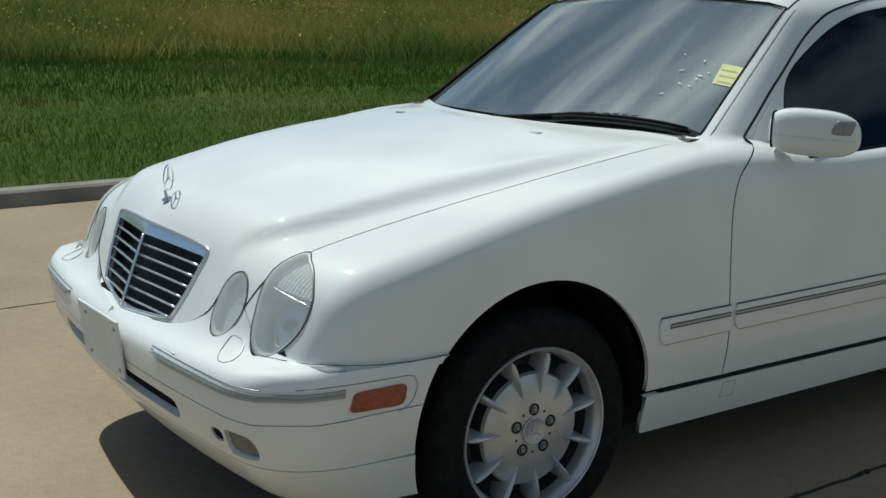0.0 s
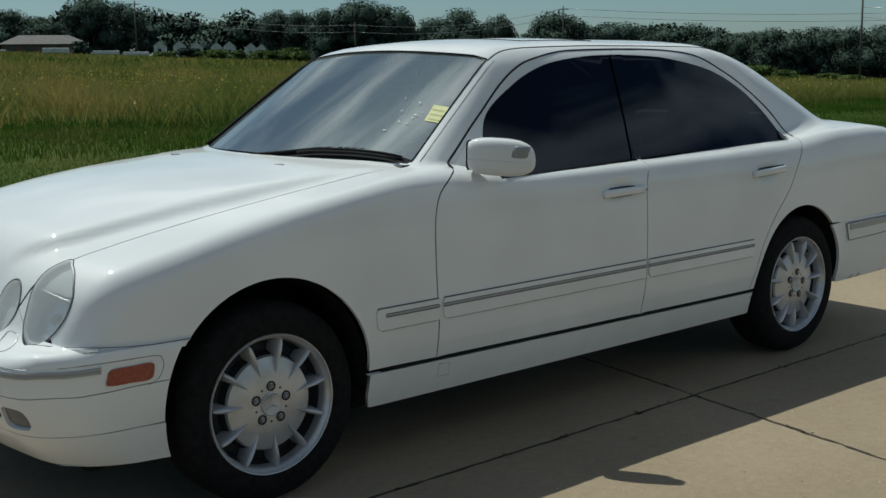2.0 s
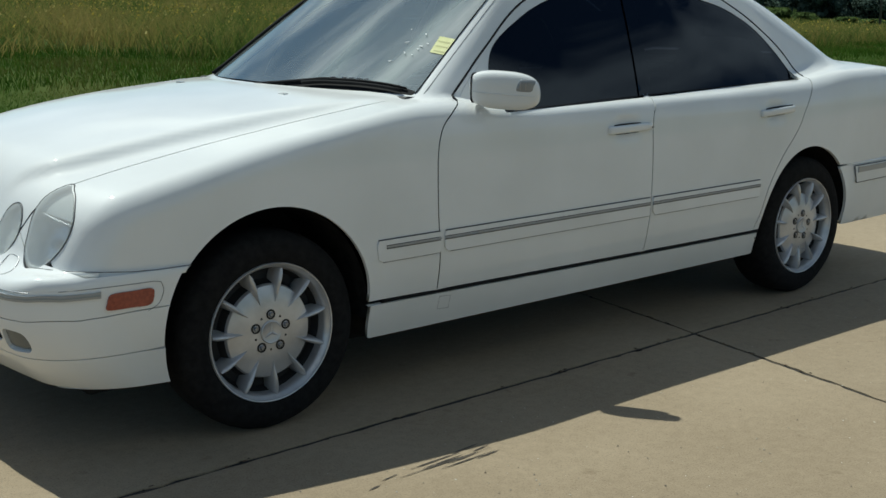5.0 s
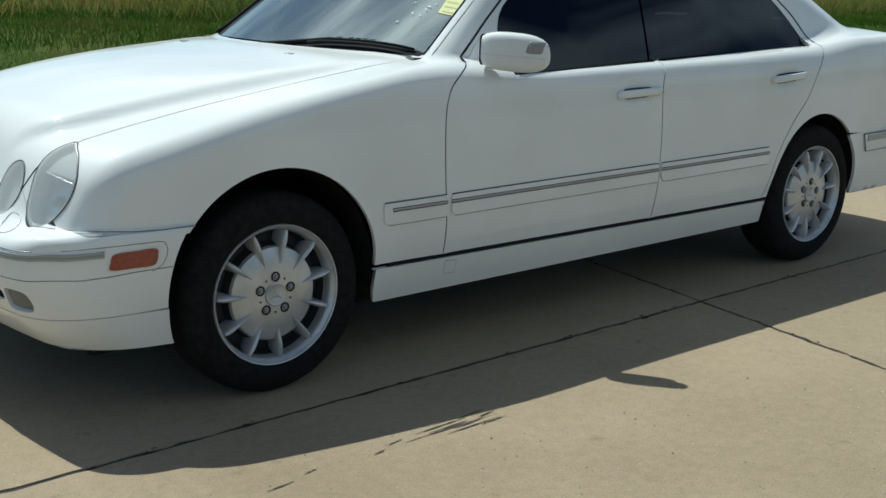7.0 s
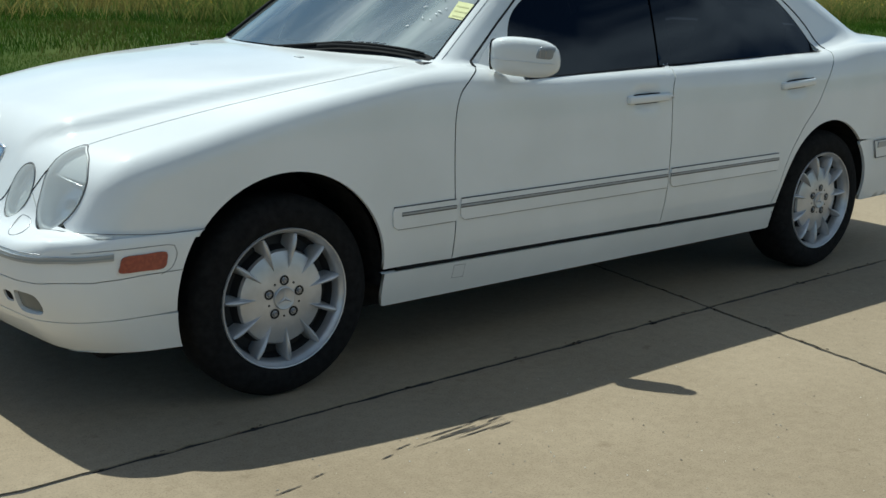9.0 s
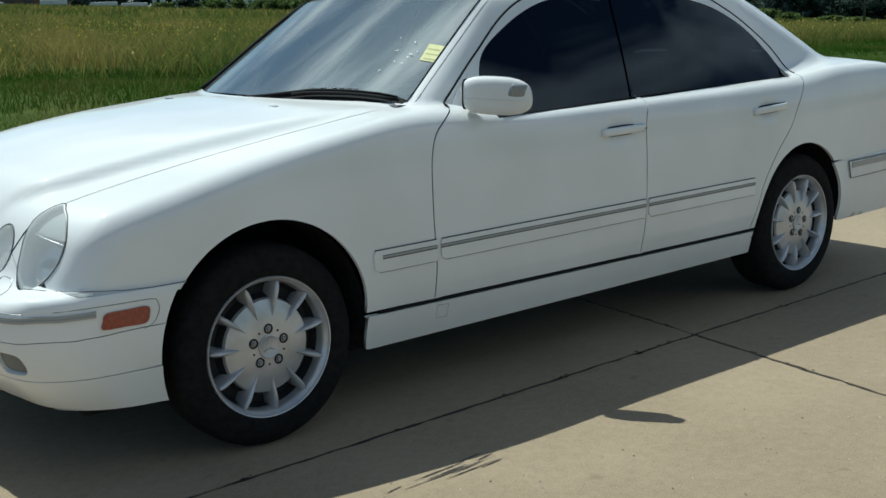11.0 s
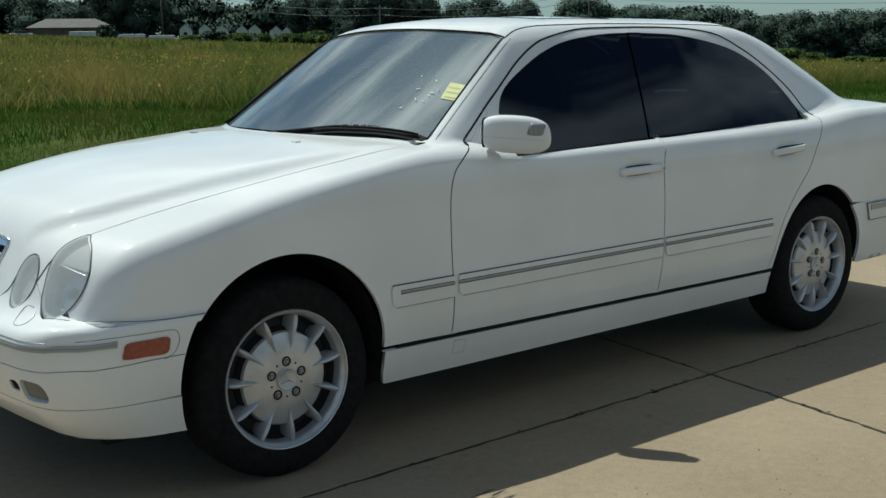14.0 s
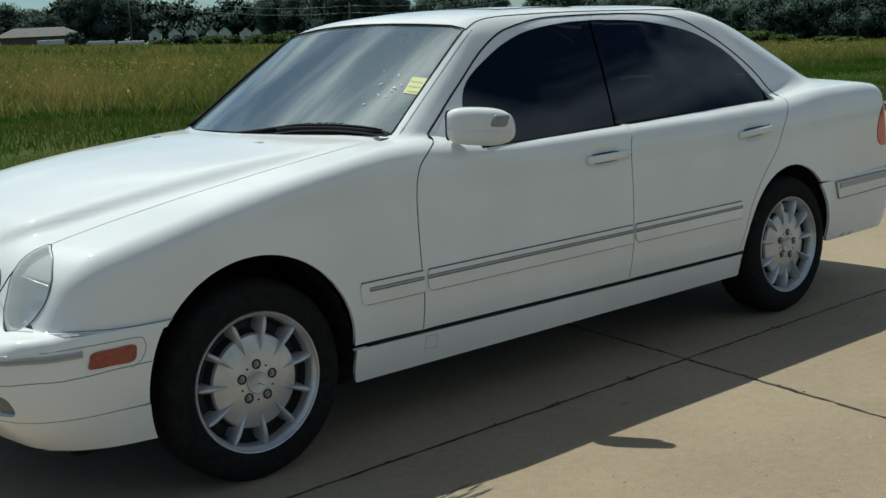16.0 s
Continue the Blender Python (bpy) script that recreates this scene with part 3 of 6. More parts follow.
# windscreen, A-pillar to rear quarter, roof
ws_side = np.array([(0.50 + 0.37 * y * y + (z - 1.0) * 1.50, y, z) for y, z in zip(np.linspace(-0.705, -0.585, 12), np.linspace(0.99, 1.352, 12))])
ws_top = np.array([(0.50 + 0.37 * y * y + (z - 1.0) * 1.50, y, z) for y in np.linspace(-0.585, 0.585, 21) for z in [1.382 - 0.030 * (y / 0.585) ** 2]])
ws_low = np.array([(0.50 + 0.37 * y * y + (z - 1.0) * 1.50, y, z) for y in np.linspace(0.705, -0.705, 21) for z in [1.005 - 0.015 * (y / 0.705) ** 2]])
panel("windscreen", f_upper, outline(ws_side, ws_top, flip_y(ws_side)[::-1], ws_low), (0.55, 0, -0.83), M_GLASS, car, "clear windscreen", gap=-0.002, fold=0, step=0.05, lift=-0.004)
ditch = top_pts(spline([(1.155, -0.585), (1.30, -0.552), (1.6, -0.548), (2.0, -0.542), (2.4, -0.535), (2.72, -0.52)], 5))
rw_side = np.array([(3.50 - 0.25 * y * y - (z - 1.04) * 1.95, y, z) for y, z in zip(np.linspace(-0.52, -0.60, 10), np.linspace(1.375, 1.075, 10))])
rw_side = snap(rw_side)
roof_back = top_pts([(2.72 + 0.07 * (1 - (y / 0.52) ** 2), y) for y in np.linspace(-0.52, 0.52, 17)])
panel("roof", f_car, outline(ditch, roof_back, flip_y(ditch)[::-1], ws_top[::-1]), (0, 0, -1), M_PAINT, car, step=0.035)
boot_edge = top_pts(spline([(3.36, -0.60), (3.42, -0.655), (3.6, -0.66), (3.8, -0.645), (3.90, -0.63)], 5))
tail = side_pts(spline([(3.90, 0.93), (3.905, 0.80), (3.89, 0.62), (3.88, 0.575)], 4))
panel("body_side", f_car, outline(ws_side, ditch, rw_side, boot_edge, tail, side_pts([(x, 0.575) for x in np.linspace(3.85, 3.17, 14)]), arch(ARCH_R, 44, 178)[::1], sill_line[-1:], door_rear[::-1], frame_rear[::-1], frame_front[::-1]),
      (-0.2, 0.75, -0.6), M_PAINT, car, mirror=True)
rw_base = snap(np.array([(3.50 - 0.25 * y * y - 0.05, y, 1.07) for y in np.linspace(-0.60, 0.60, 17)]))
panel("rear_window", f_upper, outline(rw_side, rw_base, flip_y(rw_side)[::-1], roof_back[::-1]), (-0.45, 0, -0.9), M_TINT, car, "dark tinted glass", fold=0, step=0.05, lift=-0.004)
panel("boot_lid", f_car, outline(boot_edge, flip_y(boot_edge)[::-1], rw_base[::-1]), (-0.2, 0, -1), M_PAINT, car, step=0.04)
back = [(3.9, y, z) for y, z in ((-0.80, 0.94), (0.80, 0.94), (0.80, 0.57), (-0.80, 0.57))]
panel("rear_panel", f_car, back, (-1, 0, -0.1), M_PAINT, car, step=0.05)

# sill
sill_low = side_pts([(x, 0.214 + 0.008 * (x - 0.38) / 2.1) for x in np.linspace(2.475, 0.39, 30)])
panel("sill", f_car, outline(sill_line - np.array([0, 0, 0.012]), arch(ARCH_R, 181, 199, 6), sill_low, side_pts([(0.380, 0.218), (0.369, 0.255), (0.364, 0.30), (0.362, 0.338)])), (0, 1, -0.1), M_PAINT, car, mirror=True)

# bumpers: a left and a right half each
a = np.radians(np.linspace(142, 205, 22))
bump_arch = side_pts(np.stack([ARCH_F[0] + ARCH_F[2] * np.cos(a), ARCH_F[1] + ARCH_F[2] * np.sin(a)], 1), f_front_bumper)
hood_foot = front_pts(spline([(0.0, 0.546), (-0.15, 0.552), (-0.292, 0.566), (-0.367, 0.592), (-0.415, 0.625), (-0.432, 0.662)], 5), f_lower)
small_low, lamp_low = small_rim[36:10:-1], lamp_rim[38:25:-1]
seam_side = side_pts([(x, 0.5675) for x in (-0.56, -0.52, -0.45, -0.38, -0.30, -0.277)], f_nose)
centre_line = lambda z0, z1: front_pts([(0.0, z) for z in np.linspace(z0, z1, 12)], f_nose)


def bumper_line(z_mid, z_end):
    """Round the bumper at one height, from the middle to the wheel arch."""
    ys = np.linspace(0, -0.80, 24)
    front = front_pts([(y, z_mid + (z_end - z_mid) * (y / 0.8) ** 4 * 0.3) for y in ys], f_nose)
    end = ARCH_F[0] - math.sqrt(ARCH_F[2] ** 2 - (z_end - ARCH_F[1]) ** 2)
    side = side_pts([(x, z_mid + (z_end - z_mid) * (0.4 + 0.6 * k / 7)) for k, x in enumerate(np.linspace(-0.60, end, 8))], f_front_bumper)
    return spline(np.concatenate([front, side]), 2)


bump_low = bumper_line(0.248, 0.223)[::-1]
line_a, line_b = bumper_line(0.458, 0.456), bumper_line(0.346, 0.338)
arch_at = lambda z0, z1: bump_arch[(bump_arch[:, 2] < z0) & (bump_arch[:, 2] > z1)]
VIEW_B = (0.6, 0.55, -0.4)
bumper = empty("front_bumper")
bumper.parent = car
fog_hole = front_pts(spline([(-0.715, 0.425), (-0.765, 0.42), (-0.778, 0.395), (-0.77, 0.37), (-0.74, 0.364), (-0.69, 0.368), (-0.685, 0.395), (-0.69, 0.42)], 5, True), f_nose)
slot_hole = front_pts(spline([(-0.625, 0.41), (-0.665, 0.412), (-0.668, 0.39), (-0.63, 0.386)], 5, True), f_nose)
intake = outline(front_pts([(-0.06, 0.43), (-0.2, 0.43), (-0.44, 0.428)], f_nose), front_pts(spline([(-0.455, 0.422), (-0.46, 0.40), (-0.45, 0.384), (-0.42, 0.379)], 4), f_nose), front_pts([(-0.2, 0.377), (-0.06, 0.377)], f_nose))
panel("bumper_skin", f_nose, outline(hood_foot, small_low, lamp_low, seam_side, arch_at(0.564, 0.458), line_a[::-1], centre_line(0.458, 0.546)), VIEW_B, M_PAINT, bumper, mirror=True, gap=0.0012, step=0.014)
panel("bumper_band", f_nose, outline(line_a, arch_at(0.455, 0.340), line_b[::-1], centre_line(0.346, 0.458)), VIEW_B, M_PAINT, bumper, mirror=True, gap=0.0012, step=0.014, holes=[fog_hole, slot_hole, intake], fold=0.020)
panel("bumper_lip", f_nose, outline(line_b, arch_at(0.336, 0.224), bump_low, centre_line(0.238, 0.346)), (0.58, 0.75, 0.12), M_PAINT, bumper, mirror=True, gap=0.0012, step=0.014)
# black backing panels put the shade behind seams and openings into colour
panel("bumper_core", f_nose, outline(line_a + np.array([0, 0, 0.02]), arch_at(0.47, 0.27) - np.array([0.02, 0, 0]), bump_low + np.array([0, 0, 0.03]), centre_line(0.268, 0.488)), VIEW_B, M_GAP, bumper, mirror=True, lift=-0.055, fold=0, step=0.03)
panel("air_intake", f_nose, intake, VIEW_B, M_GAP, bumper, "dark lower air intake", mirror=True, lift=-0.021, fold=0, step=0.02, gap=-0.006)
for rim, deep_in in ((fog_hole, -0.0205), (slot_hole, -0.006)):
    panel("lamp_pocket", f_nose, rim, (1, 0.5, -0.1), M_LINER, bumper, lift=deep_in, fold=0, gap=-0.008, mirror=True)
panel("fog_lamp", f_nose, fog_hole, (1, 0.5, -0.1), M_FOG, bumper, "grey fog lamp lens", lift=-0.010, fold=0.004, gap=0.004, mirror=True)
# rub strip with chrome, and the side marker
strip = lambda z0, z1, e: outline(front_pts([(y, z1) for y in np.linspace(-0.345, -0.80, 16)], f_nose), side_pts([(x, z1) for x in np.linspace(-0.62, e, 6)], f_nose), side_pts([(x, z0) for x in np.linspace(e, -0.62, 6)], f_nose), front_pts([(y, z0) for y in np.linspace(-0.80, -0.40, 14)], f_nose))
panel("rub_strip", f_nose, strip(0.510, 0.531, -0.528), VIEW_B, M_STRIP, bumper, "chrome-edged grey strip", mirror=True, lift=0.006, fold=0.008, step=0.012)
panel("strip_insert", f_nose, strip(0.516, 0.525, -0.53), VIEW_B, M_BLADE, bumper, mirror=True, lift=0.0075, fold=0.003, step=0.012)
marker_rim = side_pts(spline([(-0.506, 0.520), (-0.45, 0.523), (-0.398, 0.523), (-0.392, 0.50), (-0.405, 0.474), (-0.46, 0.473), (-0.516, 0.474), (-0.518, 0.495)], 4, True), f_nose)
panel("side_marker", f_nose, marker_rim, (0, 1, 0), M_AMBER, bumper, "amber red side marker lens", mirror=True, lift=0.005, fold=0.008)
band = outline(front_pts([(y, 0.537) for y in np.linspace(-0.34, -0.80, 16)], f_nose), side_pts([(x, 0.539) for x in np.linspace(-0.62, -0.39, 6)], f_nose), side_pts(spline([(-0.372, 0.535), (-0.365, 0.51), (-0.38, 0.475), (-0.41, 0.458)], 4), f_nose))
part("band_groove", tube(snap(band, f_nose, 0.0006), 0.0011, 5), M_STEEL, bumper)
part("band_groove", tube(flip_y(snap(band, f_nose, 0.0006)), 0.0011, 5), M_STEEL, bumper)
for s in (1, -1):
    part("seam_groove", tube(snap(np.array([(-0.635, -0.70, 0.571), (-0.605, -0.765, 0.566), (-0.575, -0.81, 0.566), (-0.52, -0.85, 0.567), (-0.45, -0.868, 0.567), (-0.38, -0.876, 0.566), (-0.28, -0.885, 0.5685)]), f_nose, 0.0004) * np.array([1, s, 1]), 0.0012, 5), M_DARKLINE, bumper)
    part("seam_filler", tube(snap(np.array([(-0.665, -0.66, 0.578), (-0.635, -0.70, 0.569), (-0.605, -0.765, 0.564), (-0.575, -0.81, 0.564), (-0.52, -0.85, 0.564)]), f_nose, -0.0105) * np.array([1, s, 1]), 0.0075, 8), M_PAINT, bumper)
    # black tubes laid along the hood and lamp gaps stand for their shade
    part("hood_gap_seal", tube(snap(hood_foot[4:], f_car, -0.0005) * np.array([1, s, 1]), 0.0024, 5), M_GAP, bumper)
    part("lamp_gap_seal", tube(snap(np.linspace(small_rim[np.argmin(small_rim[:, 1])], lamp_rim[np.argmax(lamp_rim[:, 1])], 5), f_car, -0.0005) * np.array([1, s, 1]), 0.0022, 5), M_GAP, bumper)
for s in (1, -1):
    rim = snap([(-0.653, -0.562, 0.596), (-0.645, -0.598, 0.599), (-0.647, -0.622, 0.592), (-0.669, -0.650, 0.576), (-0.699, -0.656, 0.566), (-0.712, -0.629, 0.563), (-0.693, -0.586, 0.569)], f_nose, 0.0004)
    part("washer_cover_groove", tube(spline(rim, 4, True) * np.array([1, s, 1]), 0.0012, 5, True), M_STEEL, bumper)
plate = empty("plate_holder")
plate.parent = car
bm = box(-0.004, 0.004, -0.152, 0.152, -0.078, 0.078, 0.003)
bmesh.ops.transform(bm, verts=bm.verts[:], matrix=pose(-0.803, -0.02, 0.484, 0, -6, 2))
part("plate_blank", bm, M_PLATE, plate, "blank white front plate")
for y, z in ((-0.13, 0.055), (0.09, 0.055), (-0.13, -0.055), (0.09, -0.055)):
    bm = lathe([(-0.007, 0.001), (-0.007, 0.006), (0.0, 0.007)], 10, "x")
    bmesh.ops.transform(bm, verts=bm.verts[:], matrix=pose(-0.803, -0.02, 0.484, 0, -6, 2) @ pose(0, y, z))
    part("screw", bm, M_STEEL, plate)
rb_edge = side_pts([(ARCH_R[0] + 0.342 * math.cos(radians(t_)), ARCH_R[1] + 0.342 * math.sin(radians(t_))) for t_ in (42, 34, 26, 18, 10, 2, -5, -9)], f_rear_bumper)
rb_top = np.concatenate([side_pts([(x, 0.5735) for x in np.linspace(3.15, 3.75, 10)], f_rear_bumper), [(3.88, -0.70, 0.58), (3.95, -0.4, 0.58), (3.97, 0, 0.58)]])
back_pts = lambda yz: cast(f_rear_bumper, np.array([(4.6, y, z) for y, z in yz]), np.array([-1.0, 0, 0]), 1.4, 200)
rb_mid = back_pts([(0, z) for z in np.linspace(0.57, 0.29, 6)])
rb_low = np.concatenate([back_pts([(y, 0.284) for y in np.linspace(0, -0.66, 8)]), side_pts([(x, 0.284 - 0.004 * (3.7 - x)) for x in np.linspace(3.72, 3.18, 8)], f_rear_bumper)])
panel("rear_bumper", f_rear_bumper, outline(rb_top, rb_mid, rb_low, rb_edge[::-1]), (-0.6, 0.6, -0.3), M_PAINT, car, mirror=True, gap=0.0)

# underbody, wheel wells, and unseen boxes and trays added to block light
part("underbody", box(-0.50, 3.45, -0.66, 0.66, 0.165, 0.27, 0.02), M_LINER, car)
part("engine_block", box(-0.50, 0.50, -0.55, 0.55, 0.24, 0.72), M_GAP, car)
for y0, y1, x1 in ((-0.46, -0.275, -0.60), (-0.275, 0.275, -0.71), (0.275, 0.46, -0.60)):
    ledge = bmesh.new()
    lv = [[ledge.verts.new((x, y, 0.541 + 0.25 * (x + 0.79) - d)) for x, y in ((-0.76, y0), (-0.76, y1), (x1, y1), (x1, y0))] for d in (0.004, 0.03)]
    ledge.faces.new(lv[0])
    ledge.faces.new(lv[1][::-1])
    for i in range(4):
        j = (i + 1) % 4
        ledge.faces.new((lv[0][i], lv[1][i], lv[1][j], lv[0][j]))
    bmesh.ops.recalc_face_normals(ledge, faces=ledge.faces[:])
    part("bumper_ledge", ledge, M_PAINT, bumper)
# plates and box added only to stop sun leaking through nose and boot
part("undertray", box(-0.63, -0.40, -0.66, 0.66, 0.258, 0.272, 0.004), M_LINER, car)
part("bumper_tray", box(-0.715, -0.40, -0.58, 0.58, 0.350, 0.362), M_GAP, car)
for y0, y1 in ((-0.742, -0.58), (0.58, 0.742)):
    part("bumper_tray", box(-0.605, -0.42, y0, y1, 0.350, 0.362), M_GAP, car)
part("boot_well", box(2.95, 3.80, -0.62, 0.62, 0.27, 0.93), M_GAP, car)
for cx in (0.0, 2.822):
    for s in (-1, 1):
        bm = lathe([(s * 0.55, 0.02), (s * 0.55, 0.358), (s * 0.852, 0.358)], 48)
        bmesh.ops.delete(bm, geom=[v for v in bm.verts if v.co.z < -0.075], context="VERTS")
        bmesh.ops.translate(bm, verts=bm.verts[:], vec=(cx - 0.002, 0, 0.344))
        part("wheel_well", bm, M_LINER, car)


def wheel():
    """One alloy road wheel, outer face towards -y, hub at the origin."""
    w = empty("wheel")
    tyre = lathe([(0.09, 0.20), (0.105, 0.222), (0.108, 0.26), (0.095, 0.297), (0.07, 0.311), (0.0, 0.316), (-0.048, 0.3155), (-0.066, 0.312), (-0.082, 0.303), (-0.094, 0.287), (-0.101, 0.264), (-0.102, 0.242), (-0.098, 0.226), (-0.090, 0.216), (-0.085, 0.21)], 72)
    smooth_by(part("tyre", tyre, M_TYRE, w))
    rim = lathe([(-0.088, 0.2205), (-0.096, 0.2205), (-0.0995, 0.2180), (-0.0985, 0.2150), (-0.090, 0.2130), (-0.086, 0.2065), (-0.074, 0.2015), (-0.055, 0.199), (-0.03, 0.195), (0.09, 0.2)], 72)
    smooth_by(part("rim", rim, M_RIM, w), 50)
    dish = lathe([(0.005, 0.198), (-0.005, 0.18), (-0.018, 0.160), (-0.050, 0.1515), (-0.062, 0.149), (-0.070, 0.145), (-0.0765, 0.122), (-0.081, 0.09), (-0.083, 0.06), (-0.083, 0.036), (-0.083, 0.001)], 66)
    smooth_by(part("disc", dish, M_RIM, w), 40)
    # near-black ring puts the shade of the spoke openings into colour
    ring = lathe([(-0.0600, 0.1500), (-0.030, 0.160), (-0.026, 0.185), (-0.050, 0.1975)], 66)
    smooth_by(part("pocket", ring, M_RIM_DARK, w, "near-black ring standing in for the shade between the spokes"))
    for k in range(11):
        a = 2 * math.pi * k / 11 + math.pi / 2 - 0.21
        bm = bmesh.new()
        prof = [(0.092, -0.0805, 0.0010), (0.108, -0.086, 0.0030), (0.130, -0.0915, 0.0056), (0.152, -0.095, 0.0076), (0.172, -0.096, 0.0084), (0.190, -0.0945, 0.0074), (0.2025, -0.090, 0.0046)]
        rows = []
        for r, h, hw in prof:
            rows.append([bm.verts.new((r, yy, t)) for yy, t in ((-0.03, -hw * 1.5), (h + 0.009, -hw), (h, -hw * 0.16), (h, hw * 0.16), (h + 0.009, hw), (-0.03, hw * 1.5))])
        for p, q in zip(rows, rows[1:]):
            for i in range(5):
                bm.faces.new((p[i], p[i + 1], q[i + 1], q[i]))
        bm.faces.new(rows[0])
        bm.faces.new(rows[-1])
        bmesh.ops.recalc_face_normals(bm, faces=bm.faces[:])
        bmesh.ops.rotate(bm, verts=bm.verts[:], matrix=Matrix.Rotation(-a, 3, "Y"))
        smooth_by(part("spoke", bm, M_RIM, w), 60)
    for k in range(5):
        a = 2 * math.pi * k / 5 + math.pi / 2 - 0.02
        c = (0.056 * math.cos(a), 0, 0.056 * math.sin(a))
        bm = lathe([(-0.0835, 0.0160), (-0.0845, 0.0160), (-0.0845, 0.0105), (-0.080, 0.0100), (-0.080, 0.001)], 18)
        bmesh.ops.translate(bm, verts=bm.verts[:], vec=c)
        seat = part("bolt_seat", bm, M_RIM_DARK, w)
        bm = lathe([(-0.080, 0.0085), (-0.088, 0.0080), (-0.090, 0.0055), (-0.0895, 0.001)], 6)
        bmesh.ops.translate(bm, verts=bm.verts[:], vec=c)
        part("bolt", bm, M_STEEL, seat)
        a += math.pi / 5
        bm = lathe([(-0.0832, 0.0038), (-0.0842, 0.0036), (-0.0842, 0.001)], 10)
        bmesh.ops.translate(bm, verts=bm.verts[:], vec=(0.056 * math.cos(a), 0, 0.056 * math.sin(a)))
        part("bore", bm, M_RIM_DARK, w)
    cap = smooth_by(part("hub_cap", lathe([(-0.080, 0.0365), (-0.0875, 0.0365), (-0.089, 0.034), (-0.0875, 0.031), (-0.0875, 0.001)], 36), M_RIM, w))
    bm = bmesh.new()
    for k in range(3):
        a = 2 * math.pi * k / 3 + math.pi / 2
        vs = [bm.verts.new((r * math.cos(a + o), yy, r * math.sin(a + o))) for r, o, yy in ((0.031, 0, -0.0885), (0.006, 1.05, -0.0885), (0.0, 0, -0.0915), (0.006, -1.05, -0.0885))]
        bm.faces.new((vs[0], vs[1], vs[2]))
        bm.faces.new((vs[0], vs[2], vs[3]))
    bmesh.ops.recalc_face_normals(bm, faces=bm.faces[:])
    part("spoked_emblem", bm, M_RIM, cap)
    return w


first = wheel()
for cx, flip in ((0.0, 0), (2.833, 0), (0.0, 180), (2.833, 180)):
    s = 1 if flip else -1
    w = first if (cx, flip) == (0.0, 0) else copy_thing(first, Matrix.Identity(4))
    w.parent = car
    w.matrix_basis = pose(cx, s * 0.762, 0.316, 0, 0, flip) @ pose(0, 0, 0, 0, 7 if cx else 0, 0)

# side rub strips with a chrome line
for x0, x1 in ((0.368, 0.627), (0.641, 1.692), (1.705, 2.42)):
    tz = lambda x: 0.006 * (x - 0.37)
    rim = outline(side_pts([(x, 0.5555 + tz(x)) for x in np.linspace(x0 + 0.006, x1 - 0.002, 12)]), side_pts([(x1, 0.54 + tz(x1)), (x1, 0.50 + tz(x1))]), side_pts([(x, 0.484 + tz(x)) for x in np.linspace(x1 - 0.002, x0 + 0.02, 12)]), side_pts([(x0 + 0.004, 0.497 + tz(x0)), (x0, 0.54 + tz(x0))]))
    strip_ob = panel("rub_strip", f_car, rim, (0, 1, -0.1), M_TRIM, car, lift=0.006, fold=0.008, mirror=True, gap=0.001, step=0.018)
    cx0 = x0 + (0.035 if x0 < 0.4 else 0.001)
    line = outline(side_pts([(x, 0.5355 + tz(x)) for x in np.linspace(cx0, x1 - 0.002, 12)]), side_pts([(x, 0.530 + tz(x)) for x in np.linspace(x1 - 0.002, cx0, 12)]))
    for ob, k in zip(panel("chrome_line", f_car, line, (0, 1, -0.1), M_STRIP, car, "thin grey chrome line", lift=0.009, fold=0.004, mirror=True, gap=0, step=0.018), strip_ob):
        ob.parent = k
    for z_, r_, o_ in ((0.5565, 0.0020, 0.003), (0.5275, 0.0018, 0.0066), (0.5375, 0.0013, 0.0066), (0.4835, 0.0013, 0.003)):
        pts = snap(side_pts([(x, z_ + tz(x)) for x in np.linspace({0.5565: x0 + 0.006, 0.4835: x0 + 0.024}.get(z_, cx0), x1 - 0.004, 16)]), f_car, o_)
        for s, k in zip((1, -1), strip_ob):
            part("strip_groove", tube(pts * np.array([1, s, 1]), r_, 5), M_DARKLINE, k)

